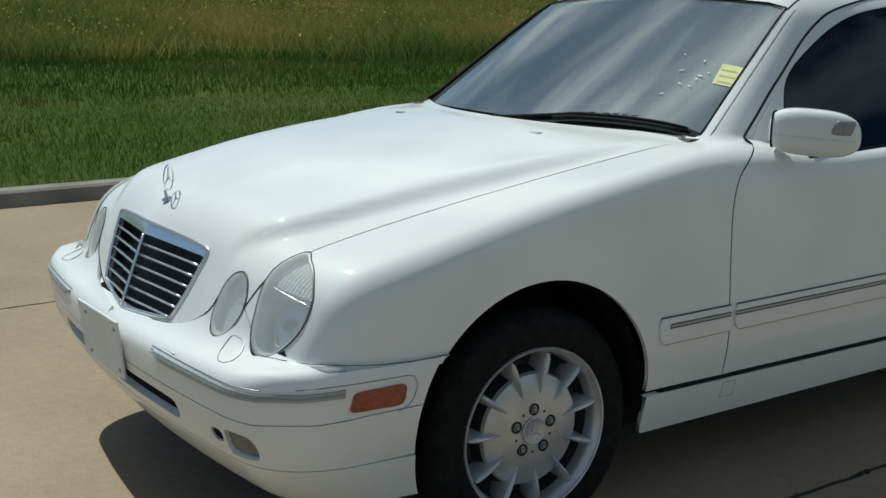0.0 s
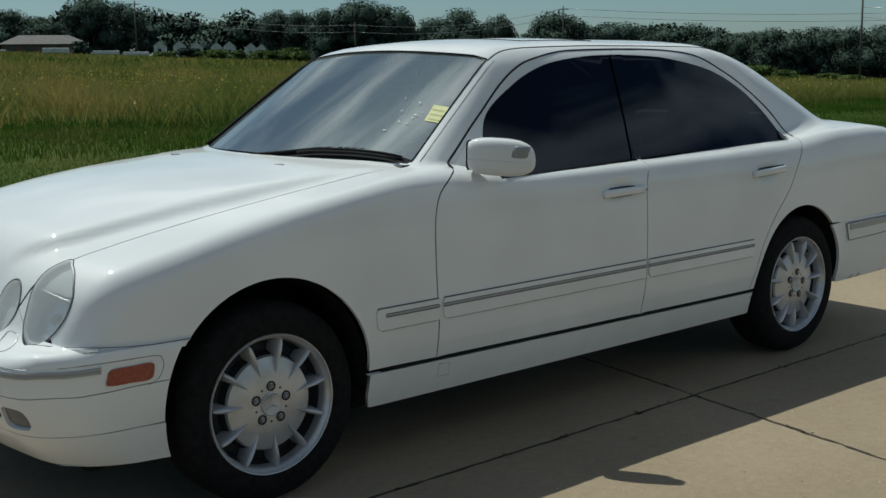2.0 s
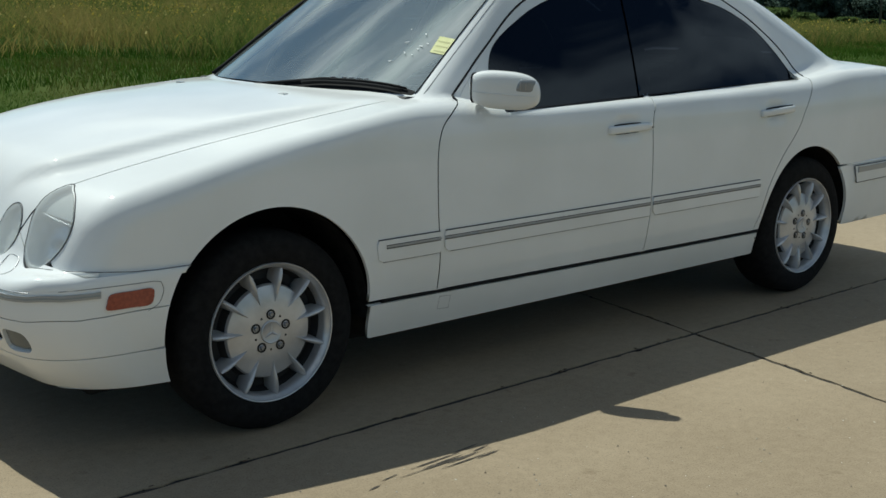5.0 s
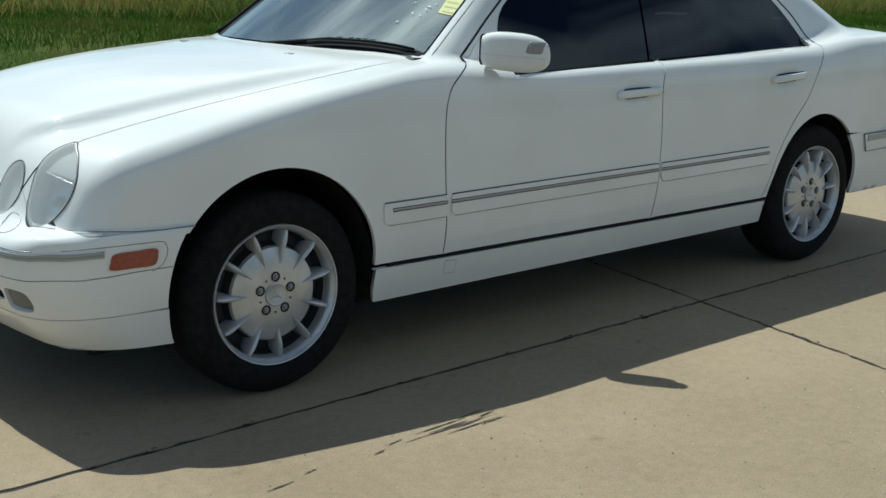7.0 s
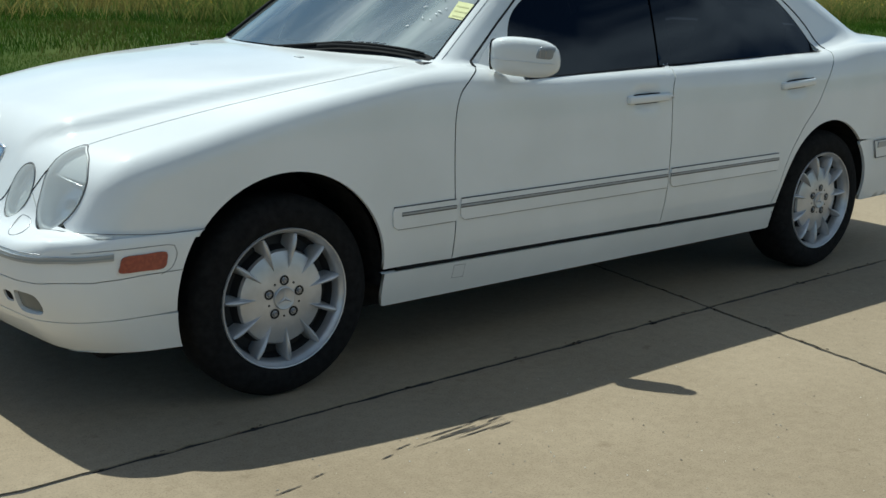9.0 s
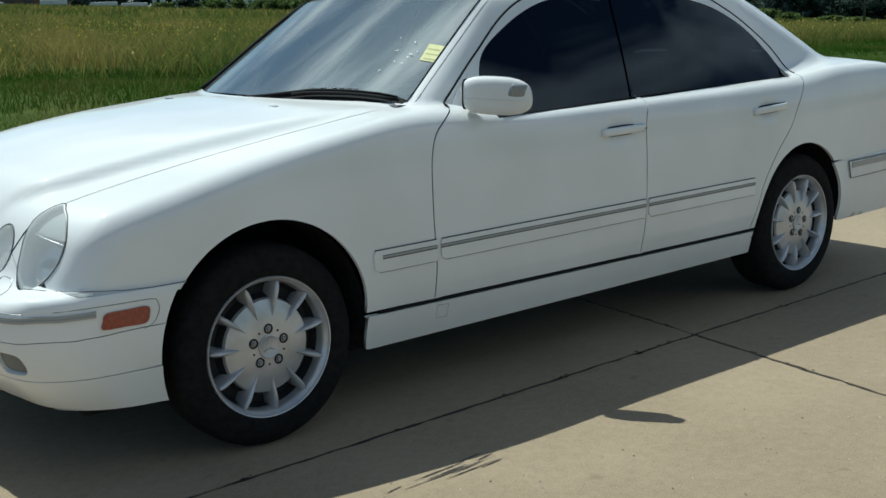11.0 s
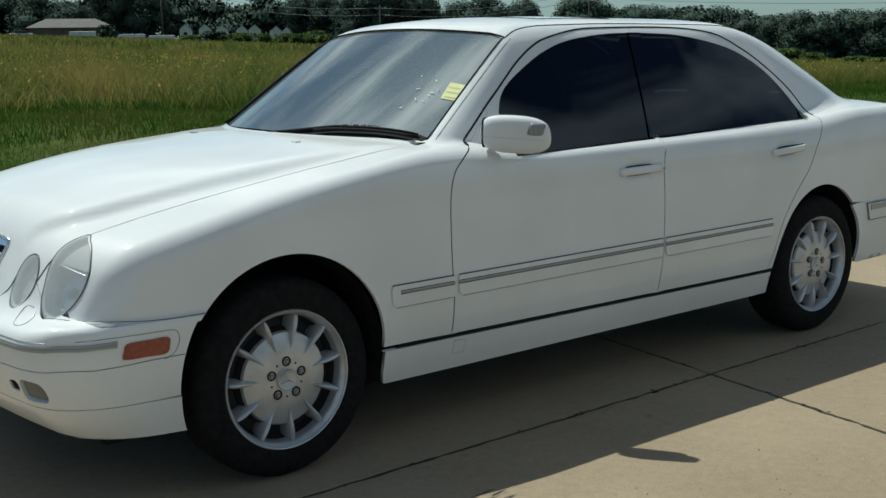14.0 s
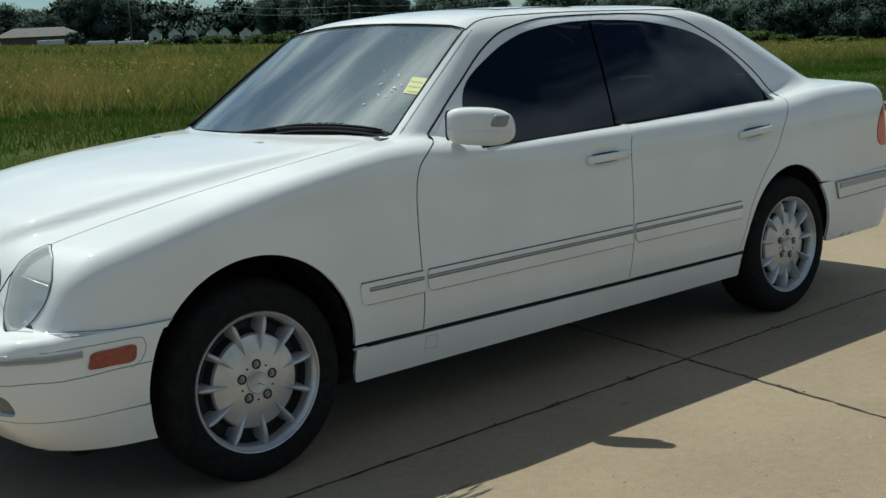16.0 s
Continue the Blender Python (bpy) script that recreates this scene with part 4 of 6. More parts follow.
# door handles
for x0, x1, z0, slope in ((1.443, 1.684, 0.832, 0.02), (2.408, 2.648, 0.847, 0.05)):
    for s in (1, -1):
        h = empty("door_handle")
        h.parent = car
        mid = side_pts([((x0 + x1) / 2, z0 - 0.045)])[0]
        bm = box(-(x1 - x0) / 2, (x1 - x0) / 2, -0.011, 0.011, -0.0150, 0.0150, 0.009, 3)
        for v in bm.verts:
            v.co.y += 0.018 * (v.co.x / 0.12) ** 2
            v.co.z += slope * v.co.x * 1.0
        bmesh.ops.translate(bm, verts=bm.verts[:], vec=((x0 + x1) / 2, mid[1] - 0.020, z0 + 0.006))
        bmesh.ops.scale(bm, verts=bm.verts[:], vec=(1, s, 1))
        bmesh.ops.recalc_face_normals(bm, faces=bm.faces[:])
        smooth_by(part("grip", bm, M_PAINT, h), 50)
        bm = box(-(x1 - x0) / 2 - 0.007, (x1 - x0) / 2 + 0.004, -0.003, 0.02, -0.0200, 0.0180, 0.0028, 2)
        for v in bm.verts:
            v.co.y += 0.012 * (v.co.x / 0.12) ** 2
            v.co.z += slope * v.co.x
        bmesh.ops.translate(bm, verts=bm.verts[:], vec=((x0 + x1) / 2, mid[1] - 0.005, z0 + 0.006))
        bmesh.ops.scale(bm, verts=bm.verts[:], vec=(1, s, 1))
        bmesh.ops.recalc_face_normals(bm, faces=bm.faces[:])
        part("grip_shadow_gap", bm, M_LINER, h)
        if x0 < 2:
            bm = lathe([(-0.003, 0.001), (-0.003, 0.0055), (0.0, 0.006)], 14)
            bmesh.ops.translate(bm, verts=bm.verts[:], vec=(x1 - 0.014, mid[1] - 0.0235, z0 + 0.0085))
            bmesh.ops.scale(bm, verts=bm.verts[:], vec=(1, s, 1))
            part("lock", bm, M_STEEL, h)


def grown(n, half, p, taper=None):
    """A rounded block: a sphere pushed out towards a box."""
    bm = bmesh.new()
    bmesh.ops.create_uvsphere(bm, u_segments=n, v_segments=n // 2, radius=1)
    for v in bm.verts:
        d = v.co.normalized()
        k = (abs(d.x) ** p + abs(d.y) ** p + abs(d.z) ** p) ** (-1 / p)
        v.co = Vector((d.x * half[0], d.y * half[1], d.z * half[2])) * k
        if taper:
            v.co = taper(v.co)
    for f in bm.faces:
        f.smooth = True
    return bm


# door mirror
for s in (1,):
    mir = empty("door_mirror")
    mir.parent = car
    at = pose(0.878, -0.932, 1.010, 0, 3, -60)

    def lay(bm):
        bmesh.ops.transform(bm, verts=bm.verts[:], matrix=at)
        bmesh.ops.scale(bm, verts=bm.verts[:], vec=(1, s, 1))
        bmesh.ops.recalc_face_normals(bm, faces=bm.faces[:])
        return bm
    # local x runs outwards along the housing, -y faces forwards
    slim = lambda x: 1.0 - 0.36 * x / 0.128
    deep = lambda x: 0.039 * slim(x) * (1 - min(0.97, abs(x) / 0.122) ** 3.4) ** 0.294
    housing = grown(48, (0.122, 0.039, 0.064), 3.4, lambda c: Vector((c.x - 0.10 * max(0, c.z) * (c.x > 0), c.y * slim(c.x), c.z * (1.0 - 0.10 * max(0, c.x / 0.128) ** 2))))
    shell = part("housing", lay(housing), M_PAINT, mir)
    smooth_by(shell, 60)
    seal = grown(40, (0.0035, 0.0400, 0.0510), 3.6)
    bmesh.ops.translate(seal, verts=seal.verts[:], vec=(-0.1105, 0, 0))
    part("housing_seal", lay(seal), M_BLACK, mir)
    rib = tube([(x, -deep(x) - 0.0004, -0.012) for x in np.linspace(-0.106, 0.110, 16)], 0.0020, 5)
    part("housing_ridge", lay(rib), M_PAINT, mir)
    lens = grown(36, (0.0400, 0.045, 0.0250), 5.0, lambda c: Vector((c.x + (0.60 * (c.z + 0.0250) * max(0.0, -c.x / 0.04)), c.y, c.z)))
    for v in lens.verts:
        v.co.y *= (deep(v.co.x + 0.070) + 0.0016) / 0.045
    bmesh.ops.translate(lens, verts=lens.verts[:], vec=(0.070, 0, 0.0200))
    turn = part("turn_lens", lay(lens), M_GREYLENS, mir, "smoked turn signal lens")
    for k in range(2):
        seg = box(0.060 + 0.018 * k, 0.064 + 0.018 * k, -deep(0.06 + 0.018 * k) - 0.0024, -deep(0.06 + 0.018 * k), 0.006, 0.030, 0.0008, 1)
        part("lens_rib", lay(seg), M_STEEL, turn)
    pane = grown(24, (0.088, 0.003, 0.044), 3.2)
    bmesh.ops.translate(pane, verts=pane.verts[:], vec=(-0.01, 0.040, 0))
    part("mirror_glass", lay(pane), M_CHROME, mir)
    foot = grown(24, (0.034, 0.014, 0.016), 2.6)
    bmesh.ops.translate(foot, verts=foot.verts[:], vec=(-0.090, 0.034, 0.012))
    part("foot", lay(foot), M_PAINT, mir)
sail = side_pts([(0.80, 0.972), (0.86, 1.02), (0.938, 1.078), (0.962, 1.066), (0.94, 0.985), (0.935, 0.945), (0.80, 0.945)])
panel("mirror_sail", f_upper, sail, (0, 0.93, -0.36), M_PAINT, car, lift=0.0060, fold=0.006, gap=0.001)

# black seals: round the doors, windscreen, and along the roof
for s in (1, -1):
    m = np.array([1, s, 1])
    part("door_seal", tube(snap(np.concatenate([frame_front, frame_rear[1:]]), f_car, -0.001) * m, 0.0044, 6), M_BLACK, car)
    part("sill_seal", tube((sill_line[1:] + np.array([0, 0.006, -0.005])) * m, 0.0075, 6), M_BLACK, car)
    part("windscreen_seal", tube(snap(ws_side, f_car, 0.001) * m, 0.0026 if s > 0 else 0.009, 6), M_BLACK, car)
    part("pillar_groove", tube(snap(ws_side + np.array([0.022, -0.02, 0.0]), f_car, 0.0) * m, 0.0011, 5), M_DARKLINE, car)
    # no seal here: black tubes deepen the shade in the door gaps
    for gap_line in (door_front, b_line[12:], door_rear):
        part("door_gap_seal", tube(snap(gap_line, f_car, -0.0035) * m, 0.0026, 5), M_GAP, car)
    part("belt_seal", tube(side_pts([(x, 0.928 + 0.046 * (x - 0.98) / 1.84) for x in np.linspace(0.965, 2.785, 40)]) * m + np.array([0, 0, 0.003]), 0.0019, 6), M_BLACK, car)
    part("roof_groove", tube(snap(ditch, f_car, 0.0) * m, 0.0022, 5), M_BLACK, car)
    part("window_seal", tube(snap(window_front[:33], f_car, -0.001) * m, 0.0016, 5), M_BLACK, car)
    part("window_seal", tube(snap(window_rear[:29], f_car, -0.001) * m, 0.0016, 5), M_BLACK, car)
part("windscreen_top_seal", tube(snap(ws_top, f_car, 0.0005), 0.0032, 6), M_BLACK, car)
sr = top_pts(spline([(1.50, -0.36), (1.48, 0.0), (1.50, 0.36), (1.55, 0.40), (1.85, 0.40), (1.90, 0.36), (1.90, -0.36), (1.85, -0.40), (1.55, -0.40)], 6, True))
part("sunroof_groove", tube(sr, 0.003, 5, True), M_BLACK, car)

# cowl, wipers, washer jets
cowl_rim = outline(ws_low[::-1] + np.array([0.02, 0, 0.004]), (cowl + np.array([-0.03, 0, -0.012]))[::-1])
panel("cowl", lambda p: p[..., 2] - (0.978 + 0.012 * (1 - (p[..., 1] / 0.7) ** 2)), cowl_rim, (0, 0, -1), M_BLACK, car, fold=0, gap=0, step=0.05)
wiper = empty("wiper")
wiper.parent = car
ws_at = lambda y, z, o=0.0: Vector((0.50 + 0.37 * y * y + (z - 1.0) * 1.50 - 0.55 * o, y, z + 0.83 * o))
wiper_top = line_at([(-0.705, 0.994), (-0.655, 1.005), (-0.561, 1.015), (-0.443, 1.020), (-0.342, 1.020), (-0.242, 1.012), (-0.12, 1.0), (0.02, 0.990)])
ys = np.linspace(-0.70, 0.02, 26)
cover_rim = outline([ws_at(y, float(wiper_top(y))) for y in ys], [ws_at(y, 0.972) for y in ys[::-1]])
panel("arm_cover", f_upper, cover_rim, (0.55, 0, -0.83), M_BLACK, wiper, lift=0.006, fold=0.006, gap=0)
blade = [ws_at(y, float(wiper_top(y)) - 0.004, 0.014) for y in ys[1:]]
part("blade", tube(blade, lambda t: 0.0075 - 0.003 * abs(2 * t - 1), 6), M_BLACK, wiper)
arm_pts = [ws_at(y, float(wiper_top(y)) - 0.016, 0.020) for y in np.linspace(-0.67, -0.25, 9)]
part("arm", tube(arm_pts, 0.0065, 6), M_BLACK, wiper)
for y in (-0.50, -0.47, -0.44, -0.41, -0.36):
    c = ws_at(y, float(wiper_top(y)) + 0.001, 0.018)
    bm = box(c.x - 0.006, c.x + 0.006, c.y - 0.010, c.y + 0.010, c.z - 0.002, c.z + 0.002, 0.0015)
    part("clip", bm, M_STEEL, wiper)
for y in (0.40, -0.36):
    p = top_pts([(0.36, y)])[0]
    bm = box(p[0] - 0.008, p[0] + 0.012, p[1] - 0.018, p[1] + 0.018, p[2] - 0.004, p[2] + 0.0035, 0.0015)
    part("washer_jet", bm, M_PAINT if y < 0 else M_BLADE, car)

# grille
grille = empty("grille")
grille.parent = car
g_x = lambda y, z, o=0.0: Vector((float(front_pts([(y, z)])[0][0]) + o, y, z))
panel("grille_back", f_car, grille_rim, (1, 0, 0), M_INTERIOR, grille, lift=-0.045, gap=-0.012, fold=0, step=0.03)
part("grille_frame", tube(grille_rim, 0.0055, 8, True), M_BRIGHT, grille, "bright chrome frame")
g_band = outline(front_pts(np.concatenate([g_top, (g_top * np.array([-1, 1]))[::-1]])), front_pts([(y, 0.731 + 0.010 * (1 - abs(y) / 0.31)) for y in np.linspace(0.305, -0.305, 15)]))
panel("top_band", f_car, g_band, (1, 0, -0.2), M_BRIGHT, grille, "brushed chrome top band", lift=0.001, fold=0.01, gap=0.001, step=0.02)
half_at = lambda z: 0.262 + (z - 0.572) * 0.31
for k in range(6):
    z = 0.708 - 0.0272 * k
    w = half_at(z) - 0.002
    for s in (-1, 1):
        ys = np.linspace(0.0, s * w, 8)
        edge = [g_x(y, z + 0.008 * (1 - abs(y) / 0.31), 0.003) for y in ys]
        sl = part("slat", tube(edge, 0.0034, 6), M_BRIGHT, grille, "thin chrome slat")
        bm = bmesh.new()
        top = [bm.verts.new(p + Vector((0.002, 0, -0.002))) for p in edge]
        low = [bm.verts.new(p + Vector((0.034, 0, -0.019))) for p in edge]
        lo2 = [bm.verts.new(p + Vector((0.032, 0, -0.022))) for p in edge]
        to2 = [bm.verts.new(p + Vector((0.002, 0, -0.005))) for p in edge]
        for i in range(7):
            bm.faces.new((top[i], top[i + 1], low[i + 1], low[i]))
            bm.faces.new((low[i], low[i + 1], lo2[i + 1], lo2[i]))
            bm.faces.new((lo2[i], lo2[i + 1], to2[i + 1], to2[i]))
        bmesh.ops.recalc_face_normals(bm, faces=bm.faces[:])
        part("blade", bm, M_BLADE, sl)
part("centre_bar", tube([g_x(0, z, -0.001) for z in np.linspace(0.555, 0.742, 8)], 0.005, 6), M_BRIGHT, grille)

# hood ornament
orn = empty("hood_ornament")
orn.parent = car
p = top_pts([(-0.588, 0.0)])[0]
base = lathe([(0.0, 0.015), (0.003, 0.0145), (0.006, 0.010), (0.009, 0.005), (0.024, 0.003), (0.026, 0.001)], 24, "z")
bmesh.ops.transform(base, verts=base.verts[:], matrix=pose(*p, 0, -16, 0))
part("ornament_base", base, M_CHROME, orn)
c = Vector((p[0] + 0.004, 0, p[2] + 0.058))
turn = lambda a: Vector((0.034 * math.cos(a) * 0.62, 0.034 * math.cos(a) * 0.78, 0.034 * math.sin(a)))
part("ornament_ring", tube([c + turn(a) for a in np.linspace(0, 2 * math.pi, 40, endpoint=False)], 0.0019, 6, True), M_CHROME, orn)
for a in (90, 210, 330):
    part("ornament_spoke", tube([c, c + turn(radians(a))], lambda t: 0.0032 - 0.0024 * t, 6), M_CHROME, orn)

# lamps: hazed lens, bright bowl, fluted upper part and round reflector, all behind the lens
M_FLUTE = material("fluted_lamp_plastic", (0.76, 0.78, 0.77), 0.25, 0.0)
_n, _l = M_FLUTE.node_tree.nodes, M_FLUTE.node_tree.links
_w, _b, _g = _n.new("ShaderNodeTexWave"), _n.new("ShaderNodeBump"), _n.new("ShaderNodeNewGeometry")
_w.bands_direction = "Y"
_w.inputs["Scale"].default_value = 30.0
_l.new(_g.outputs["Position"], _w.inputs["Vector"])
_l.new(_w.outputs["Fac"], _b.inputs["Height"])
_b.inputs["Strength"].default_value, _b.inputs["Distance"].default_value = 0.9, 0.004
_l.new(_b.outputs["Normal"], _n["Principled BSDF"].inputs["Normal"])


def shrink(yz, k):
    mid = yz.mean(0)
    return mid + (yz - mid) * k


for s in (1, -1):
    m = np.array([1, s, 1])
    view = (1, 0.25 * s, -0.1)
    for yz, kind in ((LAMP, "headlight"), (LAMP_SMALL, "inner_headlight")):
        lamp = empty(kind)
        lamp.parent = car
        side_of = lambda q: front_pts(q) * m
        rim3 = side_of(yz)
        mid = yz.mean(0)
        panel("lens", f_car, rim3, view, M_LENS, lamp, "clear hazed lens", lift=0.002, fold=0.006, gap=0.003, step=0.02)
        part("lens_seal", tube(rim3, 0.0020, 6, True), M_DARKLINE, lamp)
        part("lens_ring", tube(side_of(shrink(yz, 0.95)) + np.array([0.006, 0, 0]), 0.005, 6, True), M_TRIM, lamp)
        panel("lamp_bowl", f_car, rim3, view, M_LAMP_WHITE, lamp, lift=-0.045, fold=0, gap=-0.004, step=0.02)
        wall = bmesh.new()
        ins = side_of(shrink(yz, 0.96))
        n = len(ins)
        a_ = [wall.verts.new(q) for q in ins]
        b_ = [wall.verts.new(q + np.array([0.055, 0.0, 0])) for q in ins]
        for i in range(n):
            wall.faces.new((a_[i], a_[(i + 1) % n], b_[(i + 1) % n], b_[i]))
        part("lamp_wall", wall, M_LAMP_WHITE, lamp)
        if kind == "headlight":
            inner = shrink(yz, 0.93)
            cut = mid[1] + 0.022
            upper = inner[inner[:, 1] > cut]
            upper = upper[np.argsort(np.arctan2(upper[:, 1] - cut - 0.02, upper[:, 0] - mid[0]))]
            panel("fluted_reflector", f_car, side_of(upper), view, M_FLUTE, lamp, lift=-0.016, fold=0.012, gap=0, step=0.012)
            lo_y, hi_y = upper[:, 0].min(), upper[:, 0].max()
            edge = side_of([(y, cut + 0.012 * (y - mid[0]) / 0.07) for y in np.linspace(lo_y, hi_y, 8)]) + np.array([0.012, 0, 0])
            part("divider", tube(edge, 0.0026, 6), M_BRIGHT, lamp)
            ring_yz = oval(mid[0] - 0.012, mid[1] - 0.036, 0.052, 0.048, 0.0, 32)
            panel("round_reflector", f_car, side_of(ring_yz), view, M_REFLECTOR, lamp, lift=-0.030, fold=0.012, gap=0, step=0.014)
            part("reflector_rim", tube(side_of(ring_yz) + np.array([0.026, 0, 0]), 0.0025, 6, True), M_STEEL, lamp)
            panel("bulb_cap", f_car, side_of(oval(mid[0] - 0.012, mid[1] - 0.030, 0.014, 0.014, 0.0, 16)), view, M_STEEL, lamp, lift=-0.022, fold=0.01, gap=0, step=0.01)
        else:
            inner = shrink(yz, 0.90)
            panel("fluted_reflector", f_car, side_of(inner), view, M_FLUTE, lamp, lift=-0.020, fold=0.01, gap=0, step=0.012)
            edge = side_of([(y, mid[1] + 0.018) for y in np.linspace(mid[0] - 0.052, mid[0] + 0.052, 8)]) + np.array([0.014, 0, 0])
            part("divider", tube(edge, 0.002, 6), M_BRIGHT, lamp)
            half = np.array([q for q in inner if q[1] < mid[1] + 0.014 and q[0] < mid[0] + 0.004])
            panel("dark_reflector", f_car, side_of(half[np.argsort(np.arctan2(half[:, 1] - half[:, 1].mean(), half[:, 0] - half[:, 0].mean()))]), view, M_REFLECTOR, lamp, lift=-0.017, fold=0.005, gap=0, step=0.012)

# tail lamps, rear trim, fuel of the sill jack cover
tl = outline(side_pts(spline([(3.80, 0.905), (3.72, 0.875), (3.67, 0.82), (3.643, 0.76), (3.65, 0.715), (3.69, 0.69)], 4)), side_pts([(3.78, 0.685), (3.87, 0.685), (3.89, 0.80), (3.87, 0.90)]))
panel("tail_lamp", f_car, tl, (-0.5, 1, 0), M_RED, car, "red tail lamp lens", lift=0.004, fold=0.01, mirror=True)
rs = outline(side_pts([(3.188, 0.563), (3.45, 0.564), (3.70, 0.566)], f_rear_bumper), side_pts([(3.70, 0.49), (3.45, 0.485), (3.212, 0.482)], f_rear_bumper))
panel("rear_rub_strip", f_rear_bumper, rs, (0, 1, 0), M_TRIM, car, lift=0.008, fold=0.012, mirror=True)
for s in (1, -1):
    part("rear_strip_groove", tube(np.concatenate([rs, rs[:1]]) * np.array([1, s, 1]) + np.array([0, -0.007 * s, 0]), 0.0022, 5), M_DARKLINE, car)
    part("bumper_shelf", tube(side_pts([(x, 0.572) for x in np.linspace(3.125, 3.72, 12)], f_rear_bumper) * np.array([1, s, 1]) + np.array([0, 0.007 * s, 0]), 0.009, 8), M_PAINT, car)
rc = outline(side_pts([(3.215, 0.558), (3.70, 0.562)], f_rear_bumper), side_pts([(3.70, 0.532), (3.215, 0.528)], f_rear_bumper))
panel("rear_chrome_line", f_rear_bumper, rc, (0, 1, 0), M_STRIP, car, "grey chrome strip", lift=0.012, fold=0.005, mirror=True)
jc = side_pts([(0.652, 0.325), (0.702, 0.322), (0.705, 0.275), (0.655, 0.277)])
for s in (1, -1):
    part("jack_cover_groove", tube(np.concatenate([jc, jc[:1]]) * np.array([1, s, 1]), 0.0011, 4), M_STEEL, car)

# cabin
dash = bmesh.new()
prof = [(0.52, 0.93), (0.62, 0.985), (0.85, 0.985), (1.02, 0.965), (1.08, 0.93), (1.08, 0.70), (1.0, 0.55), (0.6, 0.55)]
l = [dash.verts.new((x, -0.72, z)) for x, z in prof]
r = [dash.verts.new((x, 0.72, z)) for x, z in prof]
for i in range(len(prof)):
    j = (i + 1) % len(prof)
    dash.faces.new((l[i], l[j], r[j], r[i]))
dash.faces.new(l)
dash.faces.new(r[::-1])
bmesh.ops.recalc_face_normals(dash, faces=dash.faces[:])
part("dashboard", dash, M_DASH, car)
sw = empty("steering_wheel")
sw.parent = car
st = pose(1.20, -0.36, 0.93, 0, -64, 0)
ring = tube([st @ Vector((0.19 * math.cos(a), 0.19 * math.sin(a), 0)) for a in np.linspace(0, 2 * math.pi, 36, endpoint=False)], 0.015, 8, True)
part("wheel_ring", ring, M_DASH, sw)
for a in (0, 120, 240):
    part("wheel_spoke", tube([st @ Vector((0, 0, -0.01)), st @ Vector((0.185 * math.cos(radians(a + 180)), 0.185 * math.sin(radians(a + 180)), 0))], 0.02, 6), M_DASH, sw)
part("column", tube([st @ Vector((0, 0, 0.0)), st @ Vector((0, 0, -0.3))], 0.04, 8), M_DASH, sw)
for x0, ys in ((1.55, (-0.36, 0.36)), (2.45, (-0.36, 0.36))):
    for y in ys:
        seat = empty("seat")
        seat.parent = car
        smooth_by(part("cushion", grown(20, (0.26, 0.25, 0.10), 4), M_INTERIOR, seat)).location = (x0, y, 0.52)
        b = part("backrest", grown(20, (0.09, 0.25, 0.32), 4), M_INTERIOR, seat)
        b.location, b.rotation_euler = (x0 + 0.30, y, 0.84), (0, radians(14), 0)
        b = part("headrest", grown(16, (0.05, 0.13, 0.08), 3.5), M_INTERIOR, seat)
        b.location = (x0 + 0.40, y, 1.19)
part("cabin_floor", box(0.5, 3.3, -0.74, 0.74, 0.26, 0.40), M_DASH, car)
rv = part("rear_view_mirror", grown(16, (0.02, 0.11, 0.032), 4), M_DASH, car)
rv.location = (1.20, 0.0, 1.27)
part("mirror_stalk", tube([(1.13, 0, 1.37), (1.20, 0, 1.27)], 0.01, 6), M_DASH, car)
part("parcel_shelf", box(2.9, 3.4, -0.62, 0.62, 0.96, 0.985), M_DASH, car)
for s in (-1, 1):
    part("door_card", box(0.72, 2.75, s * 0.76 - 0.02, s * 0.76 + 0.02, 0.36, 0.90), M_INTERIOR, car)
part("firewall", box(0.50, 0.54, -0.74, 0.74, 0.25, 0.94), M_GAP, car)

# yellow dealer sticker inside the windscreen
stk = outline([np.array(ws_at(y, z)) for y, z in ((-0.574, 1.182), (-0.648, 1.172), (-0.672, 1.118), (-0.598, 1.128))])
note = panel("windscreen_sticker", f_upper, stk, (0.55, 0, -0.83), M_STICKER, car, "yellow paper sticker with faded print", lift=-0.002, fold=0, gap=0)[0]
for k in range(3):
    z = 1.165 - 0.016 * k
    y0 = -0.585 - 0.010 * k
    q = [np.array(ws_at(y, zz)) for y, zz in ((y0, z + 0.003), (y0 - 0.05, z - 0.004), (y0 - 0.052, z - 0.008), (y0 - 0.002, z - 0.001))]
    panel("print_bar", f_upper, outline(q), (0.55, 0, -0.83), M_INK, note, lift=-0.001, fold=0, gap=0)


# small white flecks on the glass
for k, (x, y, z) in enumerate(((0.874, -0.439, 1.202), (0.878, -0.517, 1.186), (0.780, -0.512, 1.122), (0.814, -0.546, 1.136), (0.786, -0.547, 1.116), (0.829, -0.547, 1.145), (0.848, -0.562, 1.154), (0.728, -0.490, 1.093), (0.822, -0.478, 1.158))):
    bm = grown(10, (0.006 + 0.003 * (k % 3), 0.0018 + 0.0006 * (k % 2), 0.0004), 2.0)
    bmesh.ops.transform(bm, verts=bm.verts[:], matrix=pose(x - 0.0005, y, z + 0.0008, 0, -33.5, 0) @ pose(0, 0, 0, 0, 0, 40 + 9 * k))
    part("splash", bm, M_PLATE, car, "small white fleck on the windscreen")

